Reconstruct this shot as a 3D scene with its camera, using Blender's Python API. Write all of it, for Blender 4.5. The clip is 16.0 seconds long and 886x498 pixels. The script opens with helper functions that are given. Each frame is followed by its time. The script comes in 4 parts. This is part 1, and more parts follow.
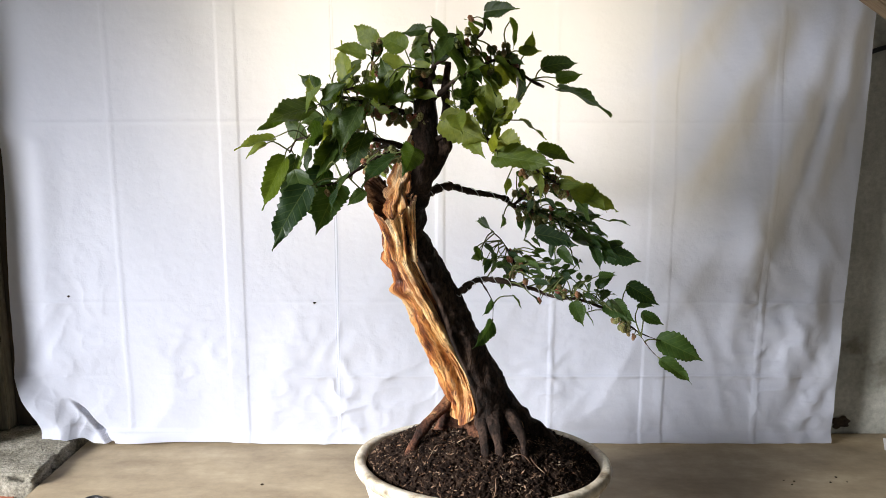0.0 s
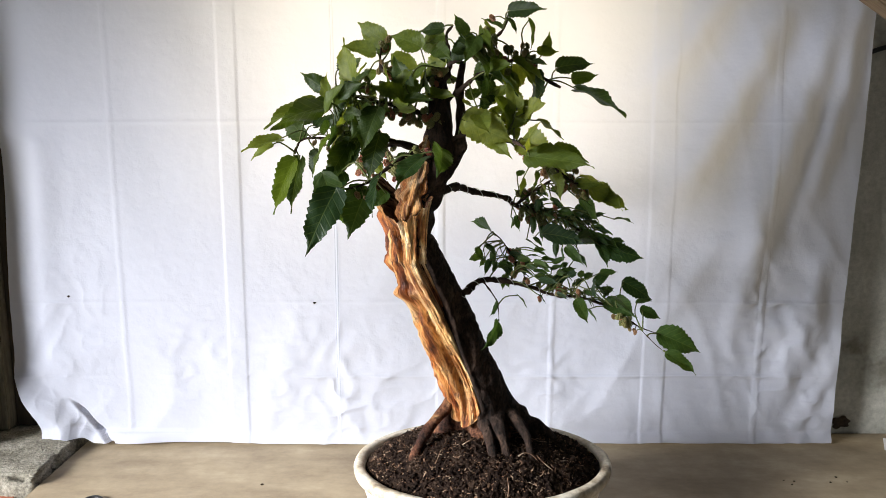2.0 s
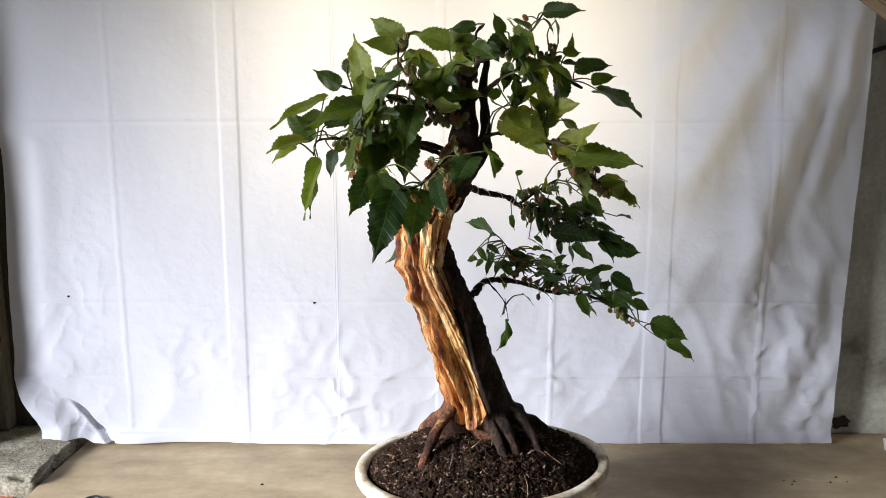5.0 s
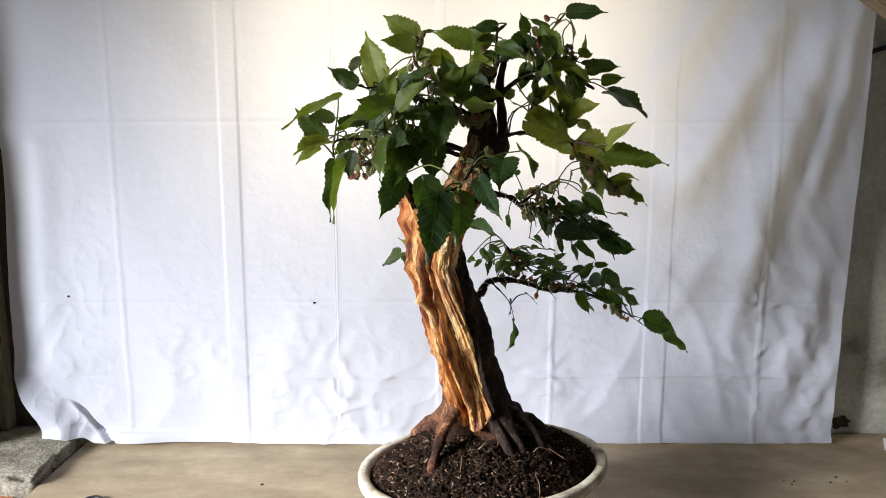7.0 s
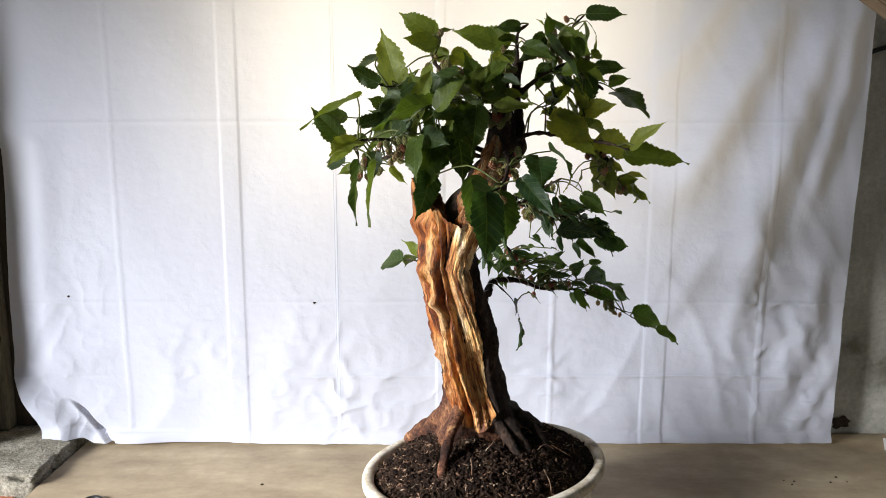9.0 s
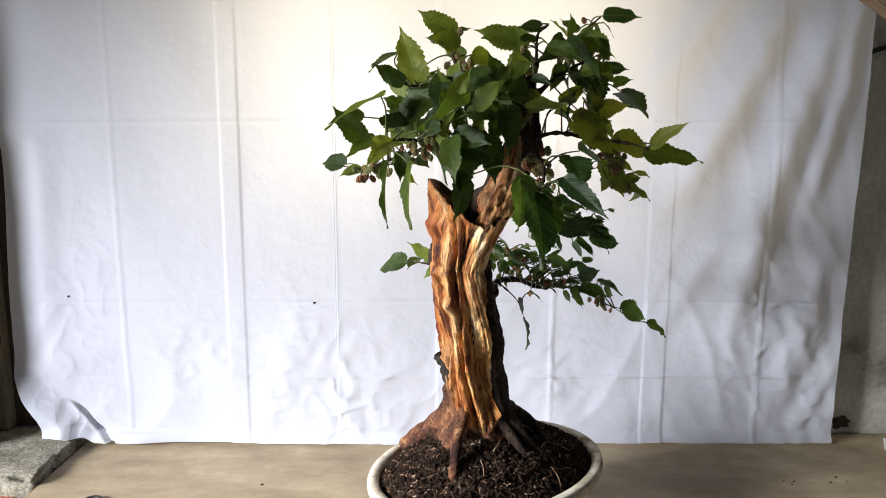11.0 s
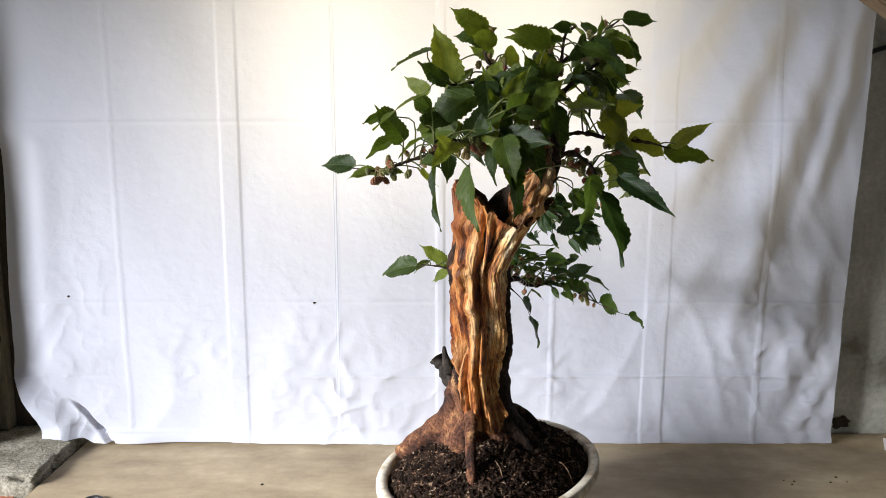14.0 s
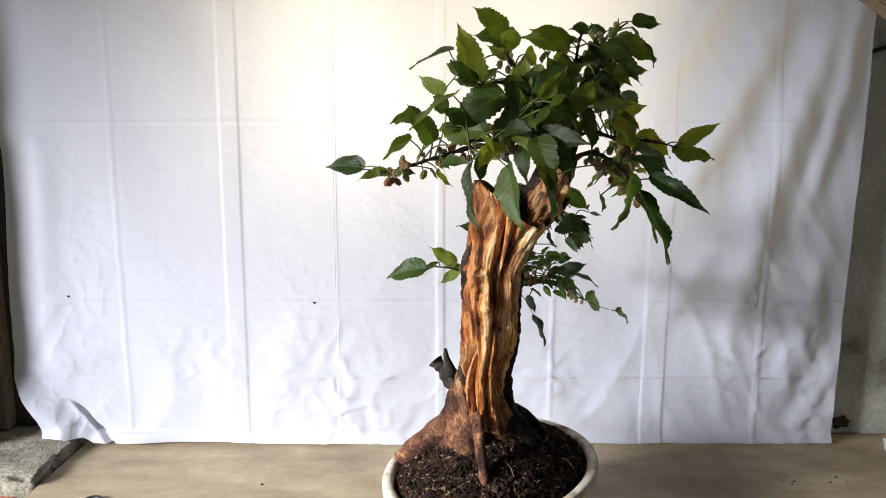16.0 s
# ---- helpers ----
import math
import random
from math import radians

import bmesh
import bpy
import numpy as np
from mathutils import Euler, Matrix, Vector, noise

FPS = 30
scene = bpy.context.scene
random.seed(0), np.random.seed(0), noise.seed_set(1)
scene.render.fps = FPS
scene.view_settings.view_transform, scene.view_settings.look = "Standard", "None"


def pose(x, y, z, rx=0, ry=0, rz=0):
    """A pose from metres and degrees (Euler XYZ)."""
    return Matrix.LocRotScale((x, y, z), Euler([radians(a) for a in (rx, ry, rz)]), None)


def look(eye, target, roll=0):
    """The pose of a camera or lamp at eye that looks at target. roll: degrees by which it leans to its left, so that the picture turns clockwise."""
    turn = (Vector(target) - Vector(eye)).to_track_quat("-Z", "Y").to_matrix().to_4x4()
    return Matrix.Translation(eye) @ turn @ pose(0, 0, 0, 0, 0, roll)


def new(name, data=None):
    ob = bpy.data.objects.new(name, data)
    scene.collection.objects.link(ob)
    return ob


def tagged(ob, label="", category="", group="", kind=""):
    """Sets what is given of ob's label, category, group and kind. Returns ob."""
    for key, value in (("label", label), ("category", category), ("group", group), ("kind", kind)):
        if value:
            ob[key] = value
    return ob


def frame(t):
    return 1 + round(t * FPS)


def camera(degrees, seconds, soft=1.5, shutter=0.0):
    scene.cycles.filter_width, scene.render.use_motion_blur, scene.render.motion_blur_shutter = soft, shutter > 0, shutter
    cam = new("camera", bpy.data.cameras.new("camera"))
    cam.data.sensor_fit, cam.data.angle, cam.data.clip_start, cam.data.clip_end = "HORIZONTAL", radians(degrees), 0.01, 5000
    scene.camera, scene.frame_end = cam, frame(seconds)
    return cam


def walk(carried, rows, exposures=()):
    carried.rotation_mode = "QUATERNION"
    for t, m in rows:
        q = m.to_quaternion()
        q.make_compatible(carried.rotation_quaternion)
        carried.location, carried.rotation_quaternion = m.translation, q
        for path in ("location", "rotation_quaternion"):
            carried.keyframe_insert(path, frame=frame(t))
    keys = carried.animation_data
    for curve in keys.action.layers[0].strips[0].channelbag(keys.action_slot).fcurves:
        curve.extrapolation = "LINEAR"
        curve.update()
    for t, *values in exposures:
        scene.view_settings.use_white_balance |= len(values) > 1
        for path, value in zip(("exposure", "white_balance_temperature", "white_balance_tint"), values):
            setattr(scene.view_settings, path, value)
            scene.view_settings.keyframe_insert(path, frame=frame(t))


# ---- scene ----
TABLE = 0.75
AXIS = (0.106, 1.40)
cam = camera(61.98, 16.0, soft=0.7)
EYE = (0.0, 0.0, 1.57)
walk(cam, [(0, look(EYE, (0.0, 1.0, 1.57 - 0.1659))), (16, look(EYE, (0.0, 1.0, 1.57 - 0.1659)))],
     exposures=[(0, 0.0), (16, 0.0)])

# ---- light ----
world = bpy.data.worlds.new("sky")
scene.world = world
world.use_nodes = True
wn = world.node_tree
sky = wn.nodes.new("ShaderNodeTexSky")
sky.sky_type = "NISHITA"
sky.sun_disc = False
sky.sun_elevation, sky.sun_rotation = radians(48), radians(-70)
wn.links.new(sky.outputs[0], wn.nodes["Background"].inputs[0])
wn.nodes["Background"].inputs[1].default_value = 0.05


def area(name, eye, target, sx, sy, power, colour):
    data = bpy.data.lights.new(name, "AREA")
    data.shape, data.size, data.size_y, data.energy, data.color = "RECTANGLE", sx, sy, power, colour
    ob = new(name, data)
    ob.matrix_world = look(eye, target)
    return ob


area("window_daylight", (-4.60, -0.90, 2.60), (0.1, 1.6, 1.1), 2.2, 1.4, 1520, (0.945, 0.97, 1.0))
# weak bluish fill added behind the camera; the doorway there is invented
area("front_fill", (-0.5, -2.3, 1.3), (0, 1.6, 0.6), 1.6, 1.9, 4, (0.74, 0.85, 1.0))
area("back_window_daylight", (0.0, 2.10, 1.80), (0.0, 1.8, 1.80), 1.0, 0.76, 13, (1.0, 0.885, 0.69))


# ---- materials ----
def material(name, rough=0.8, metal=0.0, spec=0.5):
    m = bpy.data.materials.new(name)
    m.use_nodes = True
    nt = m.node_tree
    b = nt.nodes["Principled BSDF"]
    b.inputs["Roughness"].default_value = rough
    b.inputs["Metallic"].default_value = metal
    b.inputs["Specular IOR Level"].default_value = spec
    return m, nt, b


def noise_tex(nt, scale, detail=6.0, rough=0.6, stretch=None, coord="Object"):
    tc = nt.nodes.new("ShaderNodeTexCoord")
    n = nt.nodes.new("ShaderNodeTexNoise")
    n.inputs["Scale"].default_value = scale
    n.inputs["Detail"].default_value = detail
    n.inputs["Roughness"].default_value = rough
    if stretch:
        mp = nt.nodes.new("ShaderNodeMapping")
        mp.inputs["Scale"].default_value = stretch
        nt.links.new(tc.outputs[coord], mp.inputs[0])
        nt.links.new(mp.outputs[0], n.inputs["Vector"])
    else:
        nt.links.new(tc.outputs[coord], n.inputs["Vector"])
    return n


def ramp(nt, fac, stops):
    r = nt.nodes.new("ShaderNodeValToRGB")
    e = r.color_ramp.elements
    while len(e) < len(stops):
        e.new(0.5)
    for el, (p, c) in zip(e, stops):
        el.position, el.color = p, (*c, 1)
    nt.links.new(fac, r.inputs[0])
    return r


def blend(nt, fac, a, b, mode="MIX"):
    m = nt.nodes.new("ShaderNodeMix")
    m.data_type, m.blend_type = "RGBA", mode
    for socket, val in ((m.inputs[0], fac), (m.inputs[6], a), (m.inputs[7], b)):
        if isinstance(val, (int, float)):
            socket.default_value = val
        elif isinstance(val, tuple):
            socket.default_value = (*val, 1)
        else:
            nt.links.new(val, socket)
    return m.outputs[2]


def bump(nt, b, height, strength=0.4, distance=0.003):
    n = nt.nodes.new("ShaderNodeBump")
    n.inputs["Strength"].default_value = strength
    n.inputs["Distance"].default_value = distance
    nt.links.new(height, n.inputs["Height"])
    nt.links.new(n.outputs[0], b.inputs["Normal"])


def two_scale(name, stops, coarse, fine, rough=0.85, depth=0.003, strength=0.5, stretch=None, fine_amount=0.5, deep=0.45, spec=0.18):
    """A surface with a coarse colour field, a fine grain over it and relief."""
    m, nt, b = material(name, rough, 0, spec)
    big = noise_tex(nt, coarse, 4, 0.6, stretch)
    small = noise_tex(nt, fine, 8, 0.7, stretch)
    col = ramp(nt, big.outputs[0], stops)
    grain = ramp(nt, small.outputs[0], [(0.34, (deep, deep, deep)), (0.68, (1.2, 1.2, 1.2))])
    nt.links.new(blend(nt, fine_amount, col.outputs[0], grain.outputs[0], "MULTIPLY"), b.inputs["Base Color"])
    bump(nt, b, small.outputs[0], strength, depth)
    return m


def cloth_material():
    """Thin white cotton that lets light through from behind."""
    m, nt, b = material("white_sheet", 0.9, 0, 0.15)
    big = noise_tex(nt, 1.6, 3, 0.5)
    col = ramp(nt, big.outputs[0], [(0.3, (0.585, 0.60, 0.70)), (0.7, (0.63, 0.64, 0.72))])
    nt.links.new(col.outputs[0], b.inputs["Base Color"])
    weave = noise_tex(nt, 9, 7, 0.6)
    wrinkle = noise_tex(nt, 5.2, 4.5, 0.55)
    wrinkle.noise_type = "RIDGED_MULTIFRACTAL"
    both = nt.nodes.new("ShaderNodeMath")
    both.operation = "MULTIPLY_ADD"
    nt.links.new(wrinkle.outputs[0], both.inputs[0])
    both.inputs[1].default_value = 0.6
    nt.links.new(weave.outputs[0], both.inputs[2])
    bump(nt, b, both.outputs[0], 0.6, 0.011)
    tr = nt.nodes.new("ShaderNodeBsdfTranslucent")
    tr.inputs[0].default_value = (0.80, 0.79, 0.77, 1)
    mix = nt.nodes.new("ShaderNodeMixShader")
    mix.inputs[0].default_value = 0.3
    nt.links.new(b.outputs[0], mix.inputs[1])
    nt.links.new(tr.outputs[0], mix.inputs[2])
    nt.links.new(mix.outputs[0], nt.nodes["Material Output"].inputs[0])
    return m


def board_material():
    m, nt, b = material("worn_board", 0.6, 0, 0.3)
    grain = noise_tex(nt, 3.0, 7, 0.65, (2.0, 4.5, 1.0))
    blotch = noise_tex(nt, 7.5, 8, 0.75)
    col = ramp(nt, grain.outputs[0], [(0.3, (0.255, 0.197, 0.132)), (0.55, (0.345, 0.276, 0.188)), (0.75, (0.44, 0.364, 0.256))])
    st = ramp(nt, blotch.outputs[0], [(0.35, (0.75, 0.72, 0.68)), (0.6, (1.05, 1.04, 1.0))])
    nt.links.new(blend(nt, 0.8, col.outputs[0], st.outputs[0], "MULTIPLY"), b.inputs["Base Color"])
    bump(nt, b, grain.outputs[0], 0.15, 0.002)
    return m


def leaf_material(name, shades, gloss):
    """Mulberry leaf: pale midrib and side veins, deep green blade, lighter underside by translucency."""
    m, nt, b = material(name, gloss, 0, 0.35)
    tc = nt.nodes.new("ShaderNodeTexCoord")
    xyz = nt.nodes.new("ShaderNodeSeparateXYZ")
    nt.links.new(tc.outputs["Object"], xyz.inputs[0])

    def calc(op, a, c=None):
        n = nt.nodes.new("ShaderNodeMath")
        n.operation = op
        for s, val in zip(n.inputs, (a, c)):
            if val is None:
                continue
            if isinstance(val, (int, float)):
                s.default_value = val
            else:
                nt.links.new(val, s)
        return n.outputs[0]

    ax = calc("ABSOLUTE", xyz.outputs[0])
    rib = calc("SUBTRACT", 1.0, calc("MULTIPLY", ax, 70.0))
    rib = calc("MAXIMUM", rib, 0.0)
    run = calc("SUBTRACT", xyz.outputs[1], calc("MULTIPLY", ax, 0.85))
    side = calc("ABSOLUTE", calc("SUBTRACT", calc("FRACT", calc("MULTIPLY", run, 7.0)), 0.5))
    side = calc("MAXIMUM", calc("SUBTRACT", 1.0, calc("MULTIPLY", side, 9.0)), 0.0)
    veins = calc("MAXIMUM", rib, calc("MULTIPLY", side, 0.6))
    info = nt.nodes.new("ShaderNodeObjectInfo")
    tint = ramp(nt, info.outputs["Random"], shades)
    mottle = noise_tex(nt, 9, 5, 0.6)
    mot = ramp(nt, mottle.outputs[0], [(0.3, (0.65, 0.7, 0.6)), (0.7, (1.25, 1.2, 1.1))])
    base = blend(nt, 0.8, tint.outputs[0], mot.outputs[0], "MULTIPLY")
    base = blend(nt, calc("MULTIPLY", veins, 0.24), base, (0.15, 0.20, 0.06))
    nt.links.new(base, b.inputs["Base Color"])
    bump(nt, b, calc("ADD", calc("MULTIPLY", veins, -0.6), mottle.outputs[0]), 0.22, 0.012)
    out = nt.nodes["Material Output"]
    tr = nt.nodes.new("ShaderNodeBsdfTranslucent")
    nt.links.new(blend(nt, 1.0, base, (2.6, 2.4, 1.0), "MULTIPLY"), tr.inputs[0])
    mix = nt.nodes.new("ShaderNodeMixShader")
    mix.inputs[0].default_value = 0.38
    nt.links.new(b.outputs[0], mix.inputs[1])
    nt.links.new(tr.outputs[0], mix.inputs[2])
    nt.links.new(mix.outputs[0], out.inputs[0])
    return m


def deadwood_material():
    """Grain that follows the stripped face: u round the trunk, v along it."""
    m, nt, b = material("stripped_deadwood", 0.5, 0, 0.45)
    streak = noise_tex(nt, 1.0, 5, 0.58, (3.4, 9.0, 1.0), "UV")
    fibre = noise_tex(nt, 1.0, 7, 0.65, (24.0, 22.0, 1.0), "UV")
    patch = noise_tex(nt, 9, 5, 0.65)
    col = ramp(nt, streak.outputs[0], [(0.315, (0.050, 0.016, 0.007)), (0.39, (0.25, 0.085, 0.024)), (0.455, (0.55, 0.26, 0.080)),
                                       (0.52, (0.80, 0.53, 0.23)), (0.61, (0.90, 0.77, 0.52))])
    warm = ramp(nt, patch.outputs[0], [(0.36, (0.44, 0.20, 0.11)), (0.54, (1.04, 0.98, 0.92))])
    c = blend(nt, 0.75, col.outputs[0], warm.outputs[0], "MULTIPLY")
    uv = nt.nodes.new("ShaderNodeTexCoord")
    part_uv = nt.nodes.new("ShaderNodeSeparateXYZ")
    nt.links.new(uv.outputs["UV"], part_uv.inputs[0])
    across = nt.nodes.new("ShaderNodeMapRange")
    across.inputs["From Min"].default_value, across.inputs["From Max"].default_value = -3.2, -1.6
    nt.links.new(part_uv.outputs[0], across.inputs["Value"])
    stain = ramp(nt, across.outputs[0], [(0.0, (0.60, 0.38, 0.25)), (0.5, (0.86, 0.65, 0.48)), (1.0, (1.08, 1.08, 1.08))])
    c = blend(nt, 1.0, c, stain.outputs[0], "MULTIPLY")
    knotty = noise_tex(nt, 46, 6, 0.75, (1.0, 1.0, 0.5))
    kn = ramp(nt, knotty.outputs[0], [(0.36, (0.20, 0.09, 0.05)), (0.46, (1.0, 1.0, 1.0)), (0.66, (1.10, 1.08, 1.03))])
    c = blend(nt, 0.85, c, kn.outputs[0], "MULTIPLY")
    f = ramp(nt, fibre.outputs[0], [(0.38, (0.24, 0.13, 0.085)), (0.51, (1.12, 1.12, 1.12))])
    nt.links.new(blend(nt, 0.8, c, f.outputs[0], "MULTIPLY"), b.inputs["Base Color"])
    mixh = nt.nodes.new("ShaderNodeMath")
    mixh.operation = "ADD"
    nt.links.new(streak.outputs[0], mixh.inputs[0])
    nt.links.new(fibre.outputs[0], mixh.inputs[1])
    bump(nt, b, mixh.outputs[0], 1.0, 0.010)
    return m


def berry_material():
    m, nt, b = material("mulberry_fruit", 0.45)
    info = nt.nodes.new("ShaderNodeObjectInfo")
    col = ramp(nt, info.outputs["Random"], [(0.0, (0.13, 0.15, 0.035)), (0.5, (0.22, 0.19, 0.055)), (0.78, (0.26, 0.15, 0.055)),
                                            (0.93, (0.34, 0.12, 0.055)), (1.0, (0.26, 0.055, 0.03))])
    n = noise_tex(nt, 90, 3, 0.5)
    g = ramp(nt, n.outputs[0], [(0.35, (0.5, 0.5, 0.5)), (0.65, (1.15, 1.15, 1.15))])
    nt.links.new(blend(nt, 0.7, col.outputs[0], g.outputs[0], "MULTIPLY"), b.inputs["Base Color"])
    bump(nt, b, n.outputs[0], 0.4, 0.002)
    return m


CLOTH = cloth_material()
BOARD = board_material()
LEAF = leaf_material("mulberry_leaf", [(0.0, (0.015, 0.030, 0.009)), (0.4, (0.037, 0.064, 0.011)), (0.75, (0.084, 0.118, 0.016)), (1.0, (0.14, 0.172, 0.03))], 0.45)
YOUNGLEAF = leaf_material("young_mulberry_leaf", [(0.0, (0.055, 0.085, 0.013)), (0.5, (0.105, 0.135, 0.020)), (1.0, (0.165, 0.185, 0.036))], 0.48)
# deep green of large old leaves; also paints the backlit side sprays darker
OLD_BACKLIT_LEAF = leaf_material("old_and_backlit_mulberry_leaf", [(0.0, (0.010, 0.026, 0.011)), (0.6, (0.022, 0.048, 0.013)), (1.0, (0.040, 0.072, 0.015))], 0.43)
DEAD = deadwood_material()
BERRY = berry_material()
BARK = two_scale("dark_bark", [(0.32, (0.018, 0.011, 0.008)), (0.5, (0.052, 0.030, 0.021)), (0.64, (0.105, 0.062, 0.042)), (0.80, (0.24, 0.165, 0.12))], 30, 190, 0.8, 0.008, 1.0, (1, 1, 0.5), 1.0, 0.12)
ROOTBARK = two_scale("root_bark", [(0.33, (0.035, 0.016, 0.011)), (0.47, (0.115, 0.046, 0.027)), (0.59, (0.26, 0.112, 0.055)), (0.74, (0.56, 0.33, 0.145))], 24, 190, 0.8, 0.007, 1.0, None, 1.0, 0.15)
TWIG = two_scale("twig_bark", [(0.3, (0.014, 0.009, 0.007)), (0.7, (0.06, 0.036, 0.024))], 60, 220, 0.8, 0.002)
STALK = two_scale("green_stalk", [(0.3, (0.07, 0.09, 0.025)), (0.7, (0.14, 0.15, 0.05))], 40, 200, 0.7, 0.001)
SOIL = two_scale("potting_soil", [(0.3, (0.012, 0.007, 0.005)), (0.55, (0.036, 0.021, 0.014)), (0.75, (0.10, 0.062, 0.042))], 45, 220, 0.95, 0.008, 1.0, None, 0.8, 0.2, 0.1)
GLAZE = two_scale("cream_glaze", [(0.3, (0.62, 0.58, 0.50)), (0.55, (0.74, 0.71, 0.64)), (0.8, (0.80, 0.78, 0.73))], 9, 70, 0.38, 0.001, 0.2, None, 0.25, 0.45, 0.5)
RIMGLAZE = two_scale("worn_rim_glaze", [(0.32, (0.17, 0.125, 0.08)), (0.45, (0.45, 0.38, 0.28)), (0.6, (0.68, 0.62, 0.52))], 22, 120, 0.5, 0.002, 0.3, None, 0.45)
CONCRETE = two_scale("stained_concrete", [(0.3, (0.19, 0.165, 0.125)), (0.5, (0.33, 0.30, 0.24)), (0.72, (0.58, 0.53, 0.44))], 14, 150, 0.9, 0.008, 1.0, None, 0.9, 0.3)
PLASTER = two_scale("mouldy_plaster", [(0.32, (0.22, 0.205, 0.165)), (0.45, (0.44, 0.425, 0.365)), (0.70, (0.60, 0.58, 0.51))], 6.5, 60, 0.92, 0.004, 0.5)
ROOMPAINT = two_scale("room_plaster", [(0.3, (0.19, 0.185, 0.175)), (0.7, (0.25, 0.245, 0.23))], 1.5, 40, 0.9, 0.002, 0.3, None, 0.2)
FLOORMAT = two_scale("cement_floor", [(0.3, (0.2, 0.2, 0.19)), (0.7, (0.3, 0.3, 0.28))], 2, 50, 0.85, 0.002, 0.3)
TIMBER = two_scale("dark_timber", [(0.3, (0.03, 0.022, 0.015)), (0.7, (0.085, 0.06, 0.04))], 6, 50, 0.75, 0.003, 0.5, (4, 4, 0.5))
OLDWOOD = two_scale("weathered_timber", [(0.3, (0.10, 0.085, 0.06)), (0.7, (0.24, 0.205, 0.15))], 6, 60, 0.85, 0.003, 0.6, (4, 4, 0.5))
BEAM = two_scale("pale_beam", [(0.3, (0.22, 0.15, 0.09)), (0.7, (0.34, 0.25, 0.16))], 6, 50, 0.75, 0.003, 0.5, (0.5, 4, 4))
BRICK = two_scale("broken_brick", [(0.3, (0.30, 0.09, 0.045)), (0.7, (0.45, 0.17, 0.09))], 30, 150, 0.95, 0.004, 0.7)
BLACK = two_scale("black_cable", [(0.3, (0.012, 0.012, 0.012)), (0.7, (0.03, 0.03, 0.03))], 30, 150, 0.5, 0.001, 0.2)
PAPER = two_scale("white_paper", [(0.3, (0.72, 0.73, 0.74)), (0.7, (0.8, 0.8, 0.8))], 10, 150, 0.8, 0.001, 0.1, None, 0.1)
WIRE = two_scale("bright_wire", [(0.3, (0.28, 0.27, 0.26)), (0.7, (0.46, 0.45, 0.43))], 60, 200, 0.4, 0.0005, 0.1, None, 0.2, 0.6, 0.5)
MOULD = two_scale("dark_mould", [(0.3, (0.03, 0.022, 0.016)), (0.7, (0.10, 0.07, 0.05))], 40, 150, 0.95, 0.004, 0.7)


# ---- mesh helpers ----
def mesh_of(name, verts, faces, mat, smooth=True):
    me = bpy.data.meshes.new(name)
    me.from_pydata([tuple(v) for v in verts], [], faces)
    me.materials.append(mat)
    if smooth:
        me.polygons.foreach_set("use_smooth", [True] * len(me.polygons))
    me.update()
    return me


def piece(name, verts, faces, mat, parent=None, label="", smooth=True):
    ob = new(name, mesh_of(name, verts, faces, mat, smooth))
    ob.parent = parent
    if label:
        tagged(ob, label)
    return ob


def part(name, bm, mat, parent=None, label="", smooth=False):
    me = bpy.data.meshes.new(name)
    bm.to_mesh(me)
    bm.free()
    me.materials.append(mat)
    if smooth:
        me.polygons.foreach_set("use_smooth", [True] * len(me.polygons))
    ob = new(name, me)
    ob.parent = parent
    if label:
        tagged(ob, label)
    return ob


def box_bm(x0, x1, y0, y1, z0, z1, bevel=0.0):
    bm = bmesh.new()
    bmesh.ops.create_cube(bm, size=1)
    for v in bm.verts:
        v.co = Vector(((x0 + x1) / 2 + v.co.x * (x1 - x0), (y0 + y1) / 2 + v.co.y * (y1 - y0), (z0 + z1) / 2 + v.co.z * (z1 - z0)))
    if bevel:
        bmesh.ops.bevel(bm, geom=bm.edges[:], offset=bevel, segments=2, affect="EDGES")
    return bm


def curve_points(pts, n):
    """n+1 points on a smooth curve through pts; extra columns glide too."""
    p = np.array(pts, float)
    q = np.vstack([2 * p[0] - p[1], p, 2 * p[-1] - p[-2]])
    out = []
    for u in np.linspace(0, len(p) - 1, n + 1):
        i = min(int(u), len(p) - 2)
        t = u - i
        a, b, c, d = q[i], q[i + 1], q[i + 2], q[i + 3]
        out.append(0.5 * (2 * b + (c - a) * t + (2 * a - 5 * b + 4 * c - d) * t * t + (3 * b - a - 3 * c + d) * t ** 3))
    return np.array(out)


